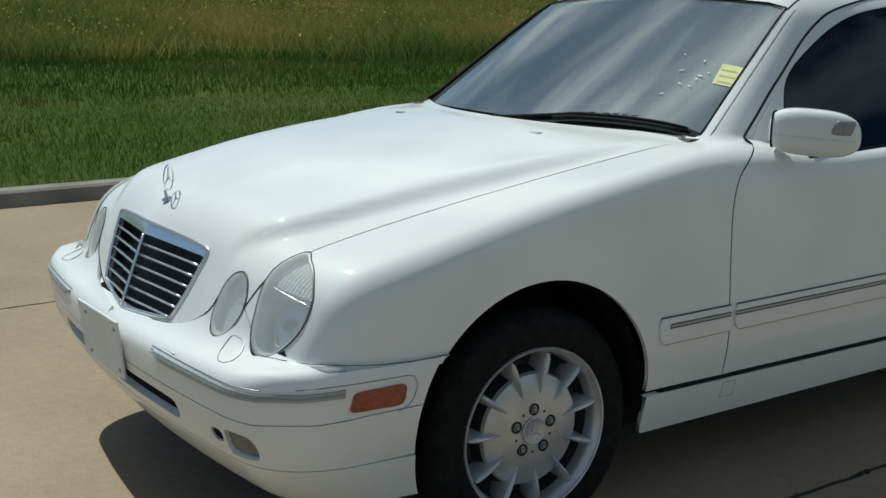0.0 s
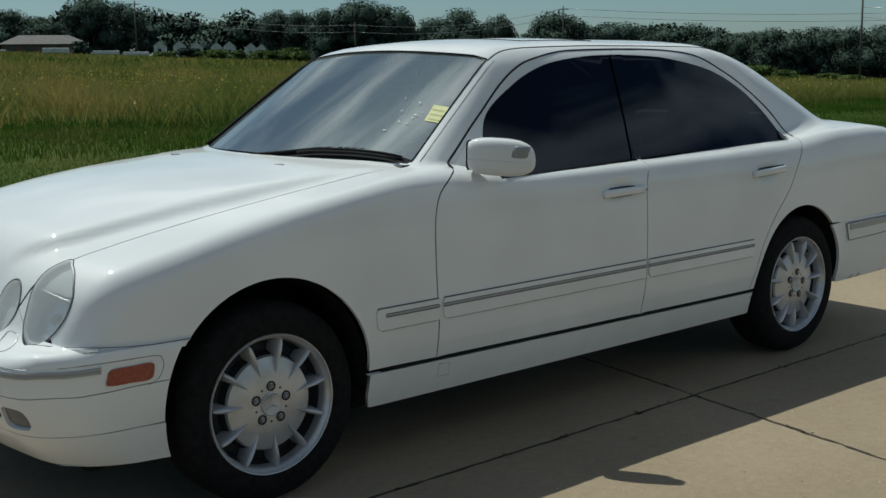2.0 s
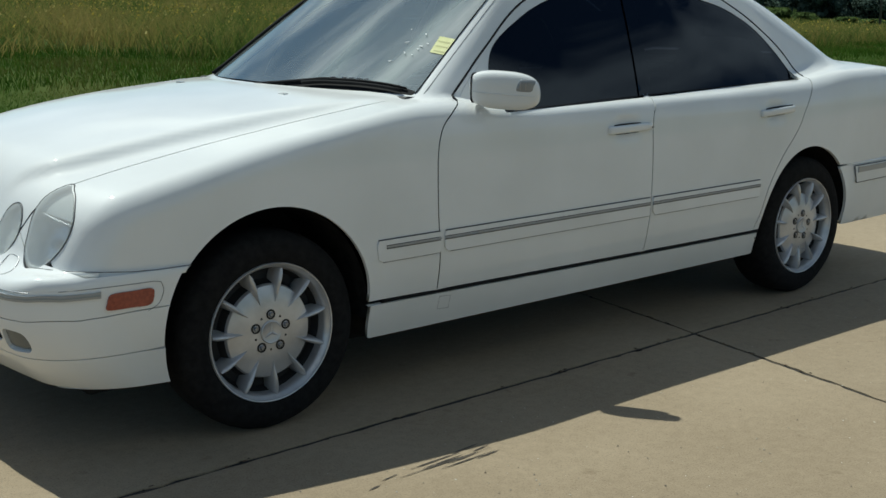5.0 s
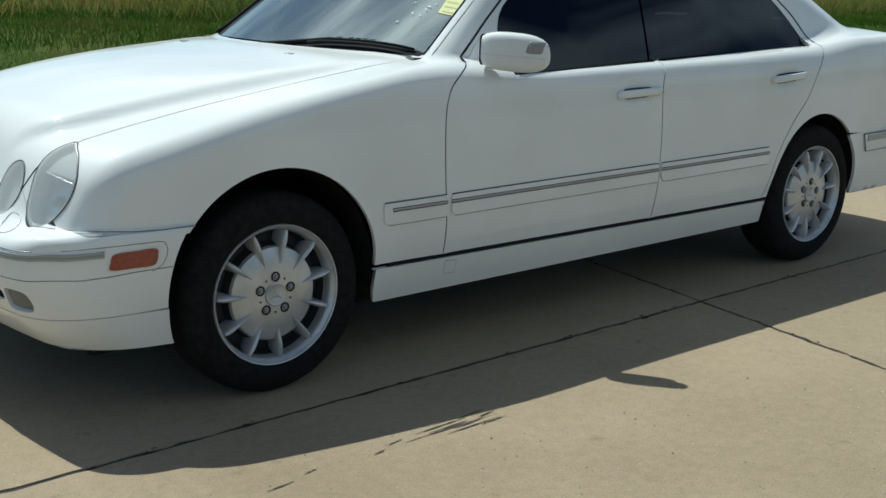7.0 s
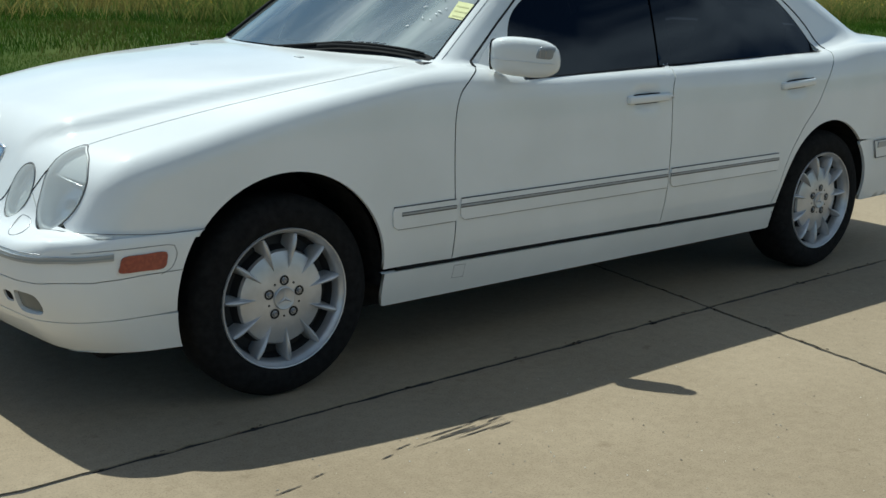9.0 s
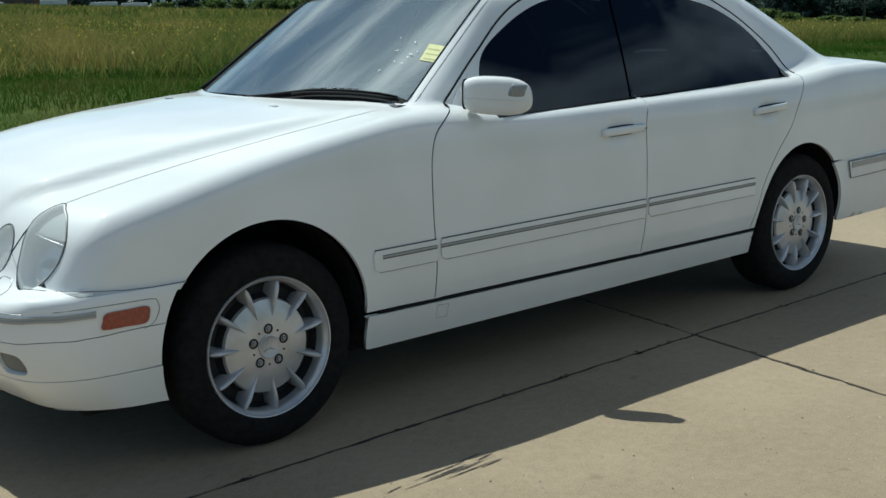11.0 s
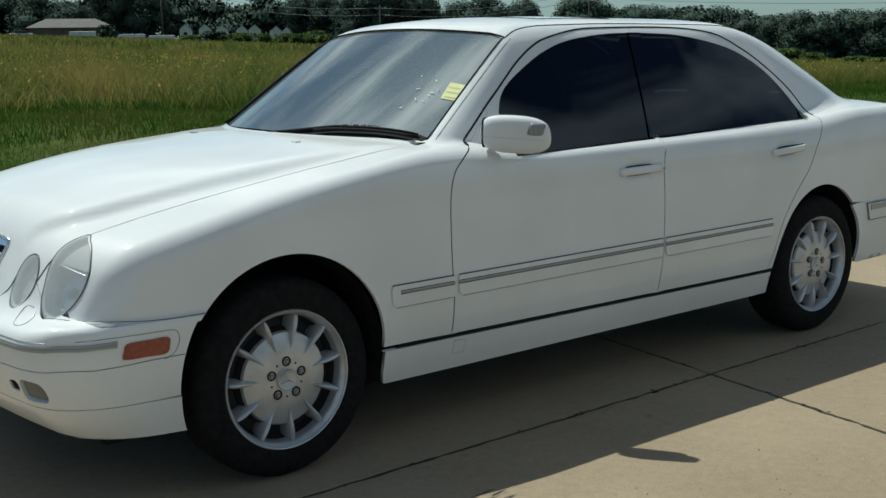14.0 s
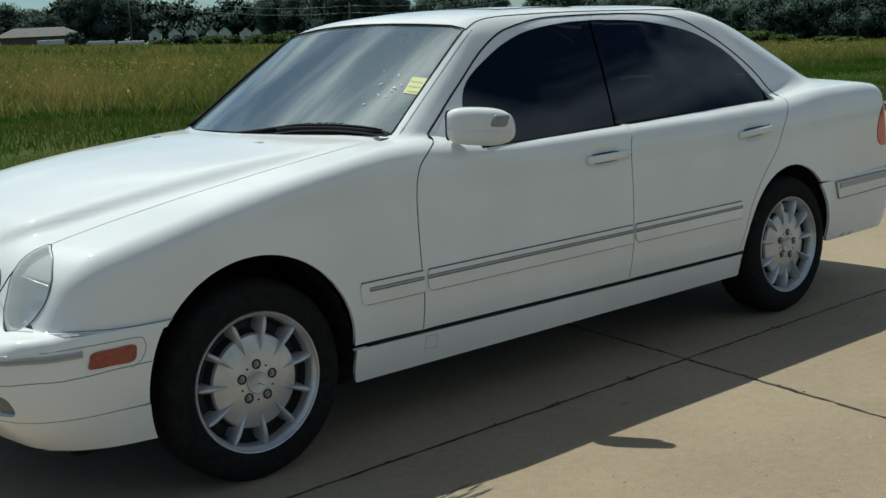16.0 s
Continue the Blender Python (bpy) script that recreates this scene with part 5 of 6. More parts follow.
# the body's stance over its wheels
shift_x = line_at([(-0.9, -0.022), (-0.79, -0.028), (-0.65, -0.036), (-0.5, -0.020), (-0.38, -0.008), (0.0, 0.002), (0.35, 0.006), (0.63, 0.013), (1.7, 0.013), (2.45, 0.006), (3.1, 0.0), (3.5, -0.012), (4.0, -0.080), (4.2, -0.085)])
rise = line_at([(-0.9, 0.012), (-0.6, 0.022), (-0.3, 0.016), (0.7, 0.014), (2.8, 0.006), (4.2, 0.004)])
spread = line_at([(0.0, 0.0), (0.31, 0.018), (0.5, 0.026), (0.60, 0.026), (0.74, 0.016), (0.82, 0.008), (0.88, 0.0), (1.2, 0.0)])
nose_part = line_at([(-0.9, 1.0), (-0.55, 1.0), (-0.30, 0.0), (4.2, 0.0)])


def stance(p):
    x, y, z = p[:, 0], p[:, 1], p[:, 2]
    high = np.clip((z - 0.97) / 0.33, 0, 1)
    dx = shift_x(x) * (1 - high) - 0.005 * high
    dz = rise(x) * np.clip((z - 0.28) / 0.7, 0, 1.05)
    dy = np.sign(y) * spread(np.abs(y)) * nose_part(x) * np.clip((z - 0.55) / 0.10, 0, 1)
    return p + np.stack([dx, dy, dz], 1)


bpy.context.view_layer.update()
rolling = {o for k in car.children if k.name.split(".")[0] == "wheel" for o in (k, *k.children_recursive)}
for ob in car.children_recursive:
    if ob.type == "MESH" and ob not in rolling:
        me = ob.data
        co = np.empty(len(me.vertices) * 3)
        me.vertices.foreach_get("co", co)
        m = np.array(ob.matrix_world)
        world_co = co.reshape(-1, 3) @ m[:3, :3].T + m[:3, 3]
        inv = np.linalg.inv(m)
        me.vertices.foreach_set("co", (stance(world_co) @ inv[:3, :3].T + inv[:3, 3]).ravel())
        me.update()

# ---- ground ----
M_CONC = material("concrete", (0.42, 0.37, 0.30), 0.9, 0, 0.3)


def concrete_nodes(m):
    """Tan concrete: broad stains, blotches, grit, a shift from slab to slab."""
    nodes, links = m.node_tree.nodes, m.node_tree.links
    b = nodes["Principled BSDF"]
    co = nodes.new("ShaderNodeTexCoord")
    geo = nodes.new("ShaderNodeNewGeometry")

    def noise_of(scale, detail, rough=0.55):
        n = nodes.new("ShaderNodeTexNoise")
        n.inputs["Scale"].default_value, n.inputs["Detail"].default_value, n.inputs["Roughness"].default_value = scale, detail, rough
        links.new(geo.outputs["Position"], n.inputs["Vector"])
        return n

    def ramp(n, lo, hi, a, c):
        r = nodes.new("ShaderNodeValToRGB")
        r.color_ramp.elements[0].position, r.color_ramp.elements[1].position = lo, hi
        r.color_ramp.elements[0].color, r.color_ramp.elements[1].color = (*a, 1), (*c, 1)
        links.new(n.outputs["Fac"], r.inputs["Fac"])
        return r

    def mul(x, y):
        k = nodes.new("ShaderNodeMix")
        k.data_type, k.blend_type = "RGBA", "MULTIPLY"
        k.inputs["Factor"].default_value = 1
        links.new(x, k.inputs["A"])
        links.new(y, k.inputs["B"])
        return k.outputs["Result"]
    broad = ramp(noise_of(0.8, 5), 0.3, 0.7, (0.262, 0.204, 0.133), (0.360, 0.288, 0.196))
    fine = ramp(noise_of(26, 6, 0.7), 0.3, 0.7, (0.86, 0.85, 0.84), (1.06, 1.06, 1.06))
    grit = ramp(noise_of(160, 3, 0.7), 0.30, 0.50, (0.72, 0.70, 0.68), (1.0, 1.0, 1.0))
    spots = ramp(noise_of(9, 3), 0.26, 0.34, (0.80, 0.78, 0.76), (1.0, 1.0, 1.0))
    info = nodes.new("ShaderNodeObjectInfo")
    r = nodes.new("ShaderNodeMapRange")
    r.inputs["To Min"].default_value, r.inputs["To Max"].default_value = 0.94, 1.04
    links.new(info.outputs["Random"], r.inputs["Value"])
    links.new(mul(mul(mul(mul(broad.outputs["Color"], fine.outputs["Color"]), grit.outputs["Color"]), spots.outputs["Color"]), r.outputs["Result"]), b.inputs["Base Color"])
    bump = nodes.new("ShaderNodeBump")
    bump.inputs["Strength"].default_value, bump.inputs["Distance"].default_value = 0.35, 0.004
    links.new(noise_of(90, 6, 0.7).outputs["Fac"], bump.inputs["Height"])
    links.new(bump.outputs["Normal"], b.inputs["Normal"])


concrete_nodes(M_CONC)
M_KERB = vary(material("weathered_kerb_concrete", (0.3, 0.28, 0.24), 0.9), 3, (0.15, 0.135, 0.112), (0.26, 0.235, 0.20), 8, bump=0.4, bump_scale=50)
M_JOINT = vary(material("joint_filler", (0.02, 0.02, 0.02), 0.8), 15, (0.006, 0.006, 0.006), (0.025, 0.022, 0.02), 5)


def island_colours(name, stops, rough=0.75, big=None, thin=0.0):
    """Leaves or blades, each its own shade."""
    m = material(name, stops[0], rough, 0, 0.06)
    nodes, links = m.node_tree.nodes, m.node_tree.links
    geo, ra = nodes.new("ShaderNodeNewGeometry"), nodes.new("ShaderNodeValToRGB")
    while len(ra.color_ramp.elements) < len(stops):
        ra.color_ramp.elements.new(0.5)
    for i, c in enumerate(stops):
        ra.color_ramp.elements[i].position = i / (len(stops) - 1)
        ra.color_ramp.elements[i].color = (*c, 1)
    if big:
        no, mx = nodes.new("ShaderNodeTexNoise"), nodes.new("ShaderNodeMath")
        no.inputs["Scale"].default_value, no.inputs["Detail"].default_value = big, 4
        links.new(geo.outputs["Position"], no.inputs["Vector"])
        ad = nodes.new("ShaderNodeMapRange")
        ad.inputs["From Min"].default_value, ad.inputs["From Max"].default_value = 0.3, 0.7
        ad.inputs["To Min"].default_value, ad.inputs["To Max"].default_value = -1.0, 1.0
        links.new(no.outputs["Fac"], ad.inputs["Value"])
        mx.operation = "ADD"
        links.new(geo.outputs["Random Per Island"], mx.inputs[0])
        links.new(ad.outputs["Result"], mx.inputs[1])
        links.new(mx.outputs["Value"], ra.inputs["Fac"])
    else:
        links.new(geo.outputs["Random Per Island"], ra.inputs["Fac"])
    links.new(ra.outputs["Color"], nodes["Principled BSDF"].inputs["Base Color"])
    if thin:
        tr, mx2 = nodes.new("ShaderNodeBsdfTranslucent"), nodes.new("ShaderNodeMixShader")
        mx2.inputs["Fac"].default_value = thin
        links.new(ra.outputs["Color"], tr.inputs["Color"])
        links.new(nodes["Principled BSDF"].outputs["BSDF"], mx2.inputs[1])
        links.new(tr.outputs["BSDF"], mx2.inputs[2])
        links.new(mx2.outputs["Shader"], nodes["Material Output"].inputs["Surface"])
    return m


M_SOIL = vary(material("grassy_soil", (0.05, 0.08, 0.02), 0.95, 0, 0.06), 0.35, (0.036, 0.072, 0.010), (0.070, 0.088, 0.020), 8, bump=0.5, bump_scale=6)
M_LAWN = island_colours("lawn_blades", [(0.034, 0.082, 0.008), (0.052, 0.112, 0.010), (0.070, 0.124, 0.014), (0.108, 0.116, 0.028)], 0.8, 0.55, 0.30)
M_PRAIRIE = island_colours("tall_grass_blades", [(0.070, 0.112, 0.022), (0.135, 0.160, 0.038), (0.200, 0.188, 0.052), (0.260, 0.210, 0.066)], 0.8, 0.26, 0.45)
M_BLOOM = island_colours("yellow_blooms", [(0.36, 0.26, 0.04), (0.50, 0.40, 0.08), (0.42, 0.36, 0.14)], 0.8, None, 0.3)
# the blue in this leaf colour paints in some distance haze
M_LEAF = island_colours("hazy_tree_leaves", [(0.055, 0.083, 0.068), (0.062, 0.092, 0.073), (0.070, 0.102, 0.077)], 0.85, None, 0.0)
M_LEAF_LIGHT = island_colours("bush_leaves", [(0.075, 0.115, 0.035), (0.11, 0.165, 0.05), (0.14, 0.20, 0.065)], 0.7, None, 0.4)
M_BARK = vary(material("bark", (0.06, 0.05, 0.04), 0.9), 8, (0.04, 0.033, 0.026), (0.09, 0.075, 0.06), 5)
M_WOOD = vary(material("grey_pole_wood", (0.08, 0.07, 0.06), 0.85), 5, (0.06, 0.052, 0.045), (0.11, 0.10, 0.085), 5, stretch=(6, 6, 1))
M_ROOFING = vary(material("grey_shingle_roof", (0.22, 0.20, 0.18), 0.9), 1.5, (0.13, 0.122, 0.112), (0.17, 0.16, 0.148), 5)
M_BRICK = vary(material("brown_house_wall", (0.13, 0.08, 0.06), 0.85), 1.0, (0.11, 0.065, 0.05), (0.15, 0.095, 0.07), 5)
M_WHITE = vary(material("white_siding", (0.6, 0.6, 0.58), 0.7), 0.8, (0.46, 0.47, 0.46), (0.60, 0.61, 0.60), 4)
M_PANE = material("dark_pane", (0.02, 0.022, 0.025), 0.1)


def land(x, y):
    d = np.maximum(y - 5.3, 0)
    return 0.096 + 0.0325 * np.minimum(d, 320.0) - 0.0308 * np.clip(x, -400, 600) * np.minimum(d / 30, 1) + 0.03 * np.sin(x * 0.7 + y * 0.4) * np.minimum(d / 4, 1)


def sheet(name, xs, ys, zf, mat):
    X, Y = np.meshgrid(xs, ys)
    n = len(xs)
    me = bpy.data.meshes.new(name)
    me.from_pydata(np.stack([X, Y, zf(X, Y)], -1).reshape(-1, 3).tolist(), [], [(j * n + i, j * n + i + 1, (j + 1) * n + i + 1, (j + 1) * n + i) for j in range(len(ys) - 1) for i in range(n - 1)])
    me.materials.append(mat)
    me.polygons.foreach_set("use_smooth", [True] * len(me.polygons))
    return new(name, me)


XS = np.concatenate([np.linspace(-1500, -60, 14), np.linspace(-50, 60, 110), np.linspace(64, 250, 40), np.linspace(270, 2500, 16)])
YS = np.concatenate([np.linspace(5.24, 30, 60), np.linspace(31, 120, 40), np.linspace(125, 420, 40), np.linspace(460, 3000, 14)])
tagged(sheet("ground", XS, YS, land, M_SOIL), "green grassland rising gently behind the road", "ground", kind="structure")
back_ys = np.concatenate([np.linspace(-2500, -60, 12), np.linspace(-50, -12.0, 12)])
tagged(sheet("ground_behind", XS[::3], back_ys, lambda x, y: 0.0 * x - 0.02, M_SOIL), "grassland on the near side of the road", "ground", kind="structure")

# kerb, in lengths with joints
kerb = tagged(empty("kerb"), "weathered grey concrete kerb beside the road", "kerb", kind="structure")
KERB = [(5.02, 0.002), (5.04, 0.055), (5.052, 0.092), (5.075, 0.108), (5.21, 0.111), (5.26, 0.09), (5.26, -0.2), (5.02, -0.2)]
for i in range(-8, 22):
    bm = bmesh.new()
    x0, x1 = i * 3.0 + 0.006, i * 3.0 + 2.994
    l = [bm.verts.new((x0, y, z)) for y, z in KERB]
    r = [bm.verts.new((x1, y, z)) for y, z in KERB]
    for k in range(len(KERB)):
        j = (k + 1) % len(KERB)
        bm.faces.new((l[k], l[j], r[j], r[k]))
    bm.faces.new(l)
    bm.faces.new(r)
    bmesh.ops.recalc_face_normals(bm, faces=bm.faces[:])
    part("kerb_stone", bm, M_KERB, kerb)

# ---- field: blades and blooms, more sparse and coarse with distance ----


def blades(name, pts, height, width, lean, mat, label, category, per=1):
    """Bent blades, two triangles and a tip each."""
    rng = np.random.default_rng(len(pts))
    n = len(pts)
    a = rng.uniform(0, 2 * math.pi, n)
    h = height * rng.uniform(0.55, 1.25, n)
    w = width * rng.uniform(0.6, 1.3, n)
    l = lean * rng.uniform(0.2, 1.0, n) * h
    b = rng.uniform(0, 2 * math.pi, n)
    side = np.stack([np.cos(a), np.sin(a), np.zeros(n)], 1) * w[:, None] / 2
    tilt = np.stack([np.cos(b), np.sin(b), np.zeros(n)], 1) * l[:, None]
    up = np.stack([np.zeros(n), np.zeros(n), h], 1)
    v = np.empty((n, 5, 3))
    v[:, 0], v[:, 1] = pts - side, pts + side
    v[:, 2], v[:, 3] = pts + up * 0.55 + tilt * 0.35 + side * 0.75, pts + up * 0.55 + tilt * 0.35 - side * 0.75
    v[:, 4] = pts + up + tilt
    base = np.arange(n)[:, None] * 5
    quads = (base + np.array([[0, 1, 2, 3]])).tolist()
    tris = (base + np.array([[3, 2, 4]])).tolist()
    me = bpy.data.meshes.new(name)
    me.from_pydata(v.reshape(-1, 3).tolist(), [], quads + tris)
    me.materials.append(mat)
    return tagged(new(name, me), label, category, kind="stuff")


def scatter(n, y0, y1, seed, spread=1.15, near=2.0, keep=None):
    """Places in the wedge of land that lies behind the car."""
    rng = np.random.default_rng(seed)
    y = np.sqrt(rng.uniform((y0 + 6) ** 2, (y1 + 6) ** 2, n)) - 6
    lo, hi = -3.5 + 0.22 * (y - 6), near + 2.05 * (y + 4)
    x = lo + (hi - lo) * rng.uniform(0, 1, n)
    if keep:
        k = keep(x, y, rng)
        x, y = x[k], y[k]
    return np.stack([x, y, land(x, y) - 0.01], 1)


edge_of = lambda x: 14.3 + 1.2 * np.sin(x * 0.35) + 0.6 * np.sin(x * 1.1 + 1)
clumpy = lambda x, y, rng: (np.sin(x * 0.9 + 2 * np.sin(y * 0.5)) * np.sin(y * 1.1 + np.sin(x * 0.7)) + rng.normal(0, 0.5, len(x))) > -0.35
blades("lawn_grass", scatter(135000, 5.25, 10, 1), 0.055, 0.005, 1.0, M_LAWN, "short green mown grass along the kerb", "grass")
blades("lawn_grass", scatter(90000, 10, 18.5, 2, keep=lambda x, y, r: y < edge_of(x) + 2.5), 0.13, 0.012, 0.9, M_LAWN, "short green mown grass before the tall field", "grass")
blades("weeds", scatter(17000, 5.22, 8.4, 3, keep=lambda x, y, r: clumpy(x * 1.7, y * 1.7, r) & (r.uniform(0, 1, len(x)) < 0.45)), 0.14, 0.008, 0.9, M_LAWN, "straggly weeds along the kerb edge", "weeds")
blades("tall_grass", scatter(130000, 13, 32, 4, keep=lambda x, y, r: (y > edge_of(x)) & clumpy(x, y, r)), 0.52, 0.018, 1.35, M_PRAIRIE, "tall brown and green prairie grass", "grass")
blades("tall_grass", scatter(70000, 30, 80, 5), 0.60, 0.04, 1.2, M_PRAIRIE, "tall brown and green prairie grass further off", "grass")
blades("tall_grass", scatter(60000, 75, 215, 6), 0.70, 0.18, 0.8, M_PRAIRIE, "tall grass at the far side of the field", "grass")
bl = scatter(15000, 14, 45, 7, keep=lambda x, y, r: (y > edge_of(x) + 0.3) & clumpy(x * 0.6, y * 0.6, r) & (np.sin(x * 0.55 + 1.7 * np.sin(y * 0.31)) > 0.1))
bl[:, 2] += np.random.default_rng(8).uniform(0.3, 0.75, len(bl))
blades("yellow_flowers", bl, 0.050, 0.050, 1.4, M_BLOOM, "faded yellow flower heads in the field", "flowers")

# ---- trees ----


def leaf_cloud(lobes, count, size, seed, squash=0.8):
    """Small leaf sprays filling the outer part of several lobes."""
    rng = np.random.default_rng(seed)
    vol = np.array([r ** 2 for *_, r in lobes])
    pick = rng.choice(len(lobes), count, p=vol / vol.sum())
    c = np.array([l[:3] for l in lobes])[pick]
    r = np.array([l[3] for l in lobes])[pick]
    d = rng.normal(0, 1, (count, 3))
    d /= np.linalg.norm(d, axis=1, keepdims=True)
    rad = r * rng.uniform(0.62, 1.26, count)
    p = c + d * rad[:, None] * np.array([1, 1, squash])
    u = rng.normal(0, 1, (count, 3))
    u /= np.linalg.norm(u, axis=1, keepdims=True)
    w = np.cross(u, rng.normal(0, 1, (count, 3)))
    w /= np.linalg.norm(w, axis=1, keepdims=True)
    s = size * rng.uniform(0.5, 1.4, count)[:, None]
    v = np.stack([p - u * s, p + w * s * 0.6, p + u * s, p - w * s * 0.6], 1)
    out = np.repeat(d * 0.6 + u * 0.2 + np.array([0, 0, 0.35]), 4, axis=0)
    return v.reshape(-1, 3), np.arange(count * 4).reshape(-1, 4), out / np.linalg.norm(out, axis=1, keepdims=True)


def inner_mass(lobes, verts, faces, normals, seed, squash=0.8):
    """Dense, uneven foliage inside each lobe, so that no daylight shows through its middle."""
    bm = bmesh.new()
    bmesh.ops.create_icosphere(bm, subdivisions=2, radius=1)
    unit = np.array([tuple(v.co) for v in bm.verts])
    tri = np.array([[v.index for v in f.verts] for f in bm.faces])
    bm.free()
    rng = np.random.default_rng(seed + 500)
    quads = [tuple(q) for q in faces.tolist()]
    at, vs, ns = len(verts), [verts], [normals]
    for x, y, z, r in lobes:
        vs.append(np.array([x, y, z]) + unit * (0.72 * r * rng.uniform(0.70, 1.15, len(unit)))[:, None] * np.array([1, 1, squash]))
        ns.append(unit * 0.6 + np.array([0, 0, 0.35]))
        quads += [tuple(q) for q in (tri + at).tolist()]
        at += len(unit)
    return np.concatenate(vs), quads, np.concatenate(ns)


def tree(height, width, seed, leaf, count, name="tree", trunk=0.25, leaf_size=0.019):
    rng = random.Random(seed)
    t = empty(name)
    top = Vector((rng.uniform(-0.3, 0.3), rng.uniform(-0.3, 0.3), height * 0.62))
    part("trunk", tube([Vector((0, 0, -0.5)), Vector((0.1, 0, height * 0.25)), top], lambda k: height * 0.026 * (1 - 0.75 * k), 7), M_BARK, t)
    lobes = []
    for i in range(17):
        a = 2 * math.pi * i / 7 + rng.uniform(-0.3, 0.3)
        hz = height * (trunk + (0.80 - trunk) * rng.random())
        k = math.sin(math.pi * min(1, max(0.12, (hz / height - trunk * 0.5) / (1.05 - trunk * 0.5)))) ** 0.7
        rr = width * 0.34 * k * rng.uniform(0.6, 1.1)
        lobes.append((math.cos(a) * rr, math.sin(a) * rr, hz, width * rng.uniform(0.15, 0.27)))
        if i % 3 == 0:
            part("limb", tube([Vector((0.05, 0, hz * 0.55)), Vector((math.cos(a) * rr * 0.5, math.sin(a) * rr * 0.5, hz * 0.8)), Vector((math.cos(a) * rr, math.sin(a) * rr, hz))], lambda q: height * 0.011 * (1 - 0.7 * q), 5), M_BARK, t)
    lobes.append((top.x, top.y, height * 0.82, width * 0.2))
    lobes.append((top.x * 2, top.y, height * 0.55, width * 0.30))
    v, f, n = leaf_cloud(lobes, count, height * leaf_size, seed)
    v, f, n = inner_mass(lobes, v, f, n, seed)
    v[:, 2] = np.minimum(v[:, 2], height * 1.0)
    me = bpy.data.meshes.new("crown")
    me.from_pydata(v.tolist(), [], f)
    me.materials.append(leaf)
    me.polygons.foreach_set("use_smooth", [True] * len(me.polygons))
    me.normals_split_custom_set_from_vertices(n.tolist())
    c = new("crown", me)
    c.parent = t
    return t


def spot(x, y, scale=1.0, turn=0.0, flat=1.0):
    return Matrix.Translation((x, y, float(land(np.array(x), np.array(y))) - 0.1)) @ Matrix.Rotation(radians(turn), 4, "Z") @ Matrix.Diagonal((scale, scale, scale * flat, 1))


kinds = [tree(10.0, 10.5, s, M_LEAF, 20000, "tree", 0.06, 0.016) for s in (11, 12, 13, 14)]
TREES = [(96.4, 258.3, 0.97, 1.52), (108.2, 242.7, 1.3, 1.04), (115.4, 244.9, 1.22, 0.83), (96.5, 269.0, 0.91, 1.35), (113.4, 273.1, 0.78, 1.42), (106.3, 270.6, 0.88, 1.42), (149.0, 232.0, 1.2, 0.74), (150.7, 226.2, 1.2, 0.86), (152.1, 218.0, 1.24, 0.86), (154.9, 209.8, 1.42, 0.84), (161.7, 208.5, 1.35, 0.84), (170.0, 210.8, 1.17, 0.62), (182.8, 206.6, 1.38, 1.18), (182.0, 213.9, 1.17, 0.77), (193.6, 203.6, 1.29, 0.58), (195.5, 187.7, 1.36, 1.23), (203.1, 186.9, 1.17, 0.76), (215.0, 188.7, 1.19, 1.16), (227.5, 189.6, 1.14, 1.26), (219.4, 167.7, 1.18, 1.25), (223.7, 178.5, 1.09, 1.13), (217.4, 153.8, 0.94, 1.22), (215.7, 147.5, 0.98, 1.0), (213.8, 141.4, 1.06, 1.03), (214.4, 136.8, 1.02, 0.94), (213.9, 132.1, 1.06, 1.02), (213.3, 127.3, 1.01, 0.92), (213.5, 123.1, 1.08, 0.98), (214.4, 117.6, 1.1, 1.07), (215.1, 112.2, 1.12, 1.04), (89.7, 271.3, 0.98, 1.56), (82.9, 273.5, 0.89, 1.89), (75.2, 275.7, 0.92, 2.0)]
for i, (x, y, s, w) in enumerate(TREES):
    m = spot(x, y, s, 47 * i) @ Matrix.Diagonal((w, w, 1, 1))
    t = copy_thing(kinds[i % 4], m) if i >= 4 else kinds[i]
    t.matrix_basis = m
    tagged(t, "dark green broadleaf tree at the edge of the field", "tree", "trees along the field")
bush_kinds = [tree(2.2, 3.4, s, M_LEAF_LIGHT if s != 22 else M_LEAF, 3000, "bush", 0.05, 0.075) for s in (21, 22, 23)]
BUSHES = [(83.8, 193.4, 1.3, 0.75, 1), (95.7, 176.4, 0.92, 1.73, 1), (99.4, 174.4, 0.85, 1.37, 0), (102.7, 172.5, 0.86, 1.35, 2), (104.9, 168.8, 0.91, 1.27, 0), (107.3, 163.7, 1.14, 1.12, 2), (106.7, 159.4, 0.9, 1.08, 0), (154.7, 103.9, 1.04, 1.17, 0), (152.6, 98.0, 0.77, 1.53, 2), (151.4, 90.6, 0.63, 2.04, 0), (157.0, 109.2, 1.01, 1.1, 2), (92.9, 180.2, 0.61, 1.69, 0), (149.9, 85.3, 0.57, 2.18, 0), (97.2, 173.3, 0.75, 1.55, 2), (105.3, 165.0, 0.89, 1.27, 2), (94.5, 178.2, 0.68, 1.71, 0)]
used = set()
for i, (x, y, s, w, k) in enumerate(BUSHES):
    m = spot(x, y, s, 61 * i) @ Matrix.Diagonal((w, w, 1.12 if y > 150 and i else 1.0, 1))
    t = copy_thing(bush_kinds[k], m) if k in used else bush_kinds[k]
    used.add(k)
    t.matrix_basis = m
    tagged(t, "leafy green bush at the far side of the field", "bush", "bushes in the field")

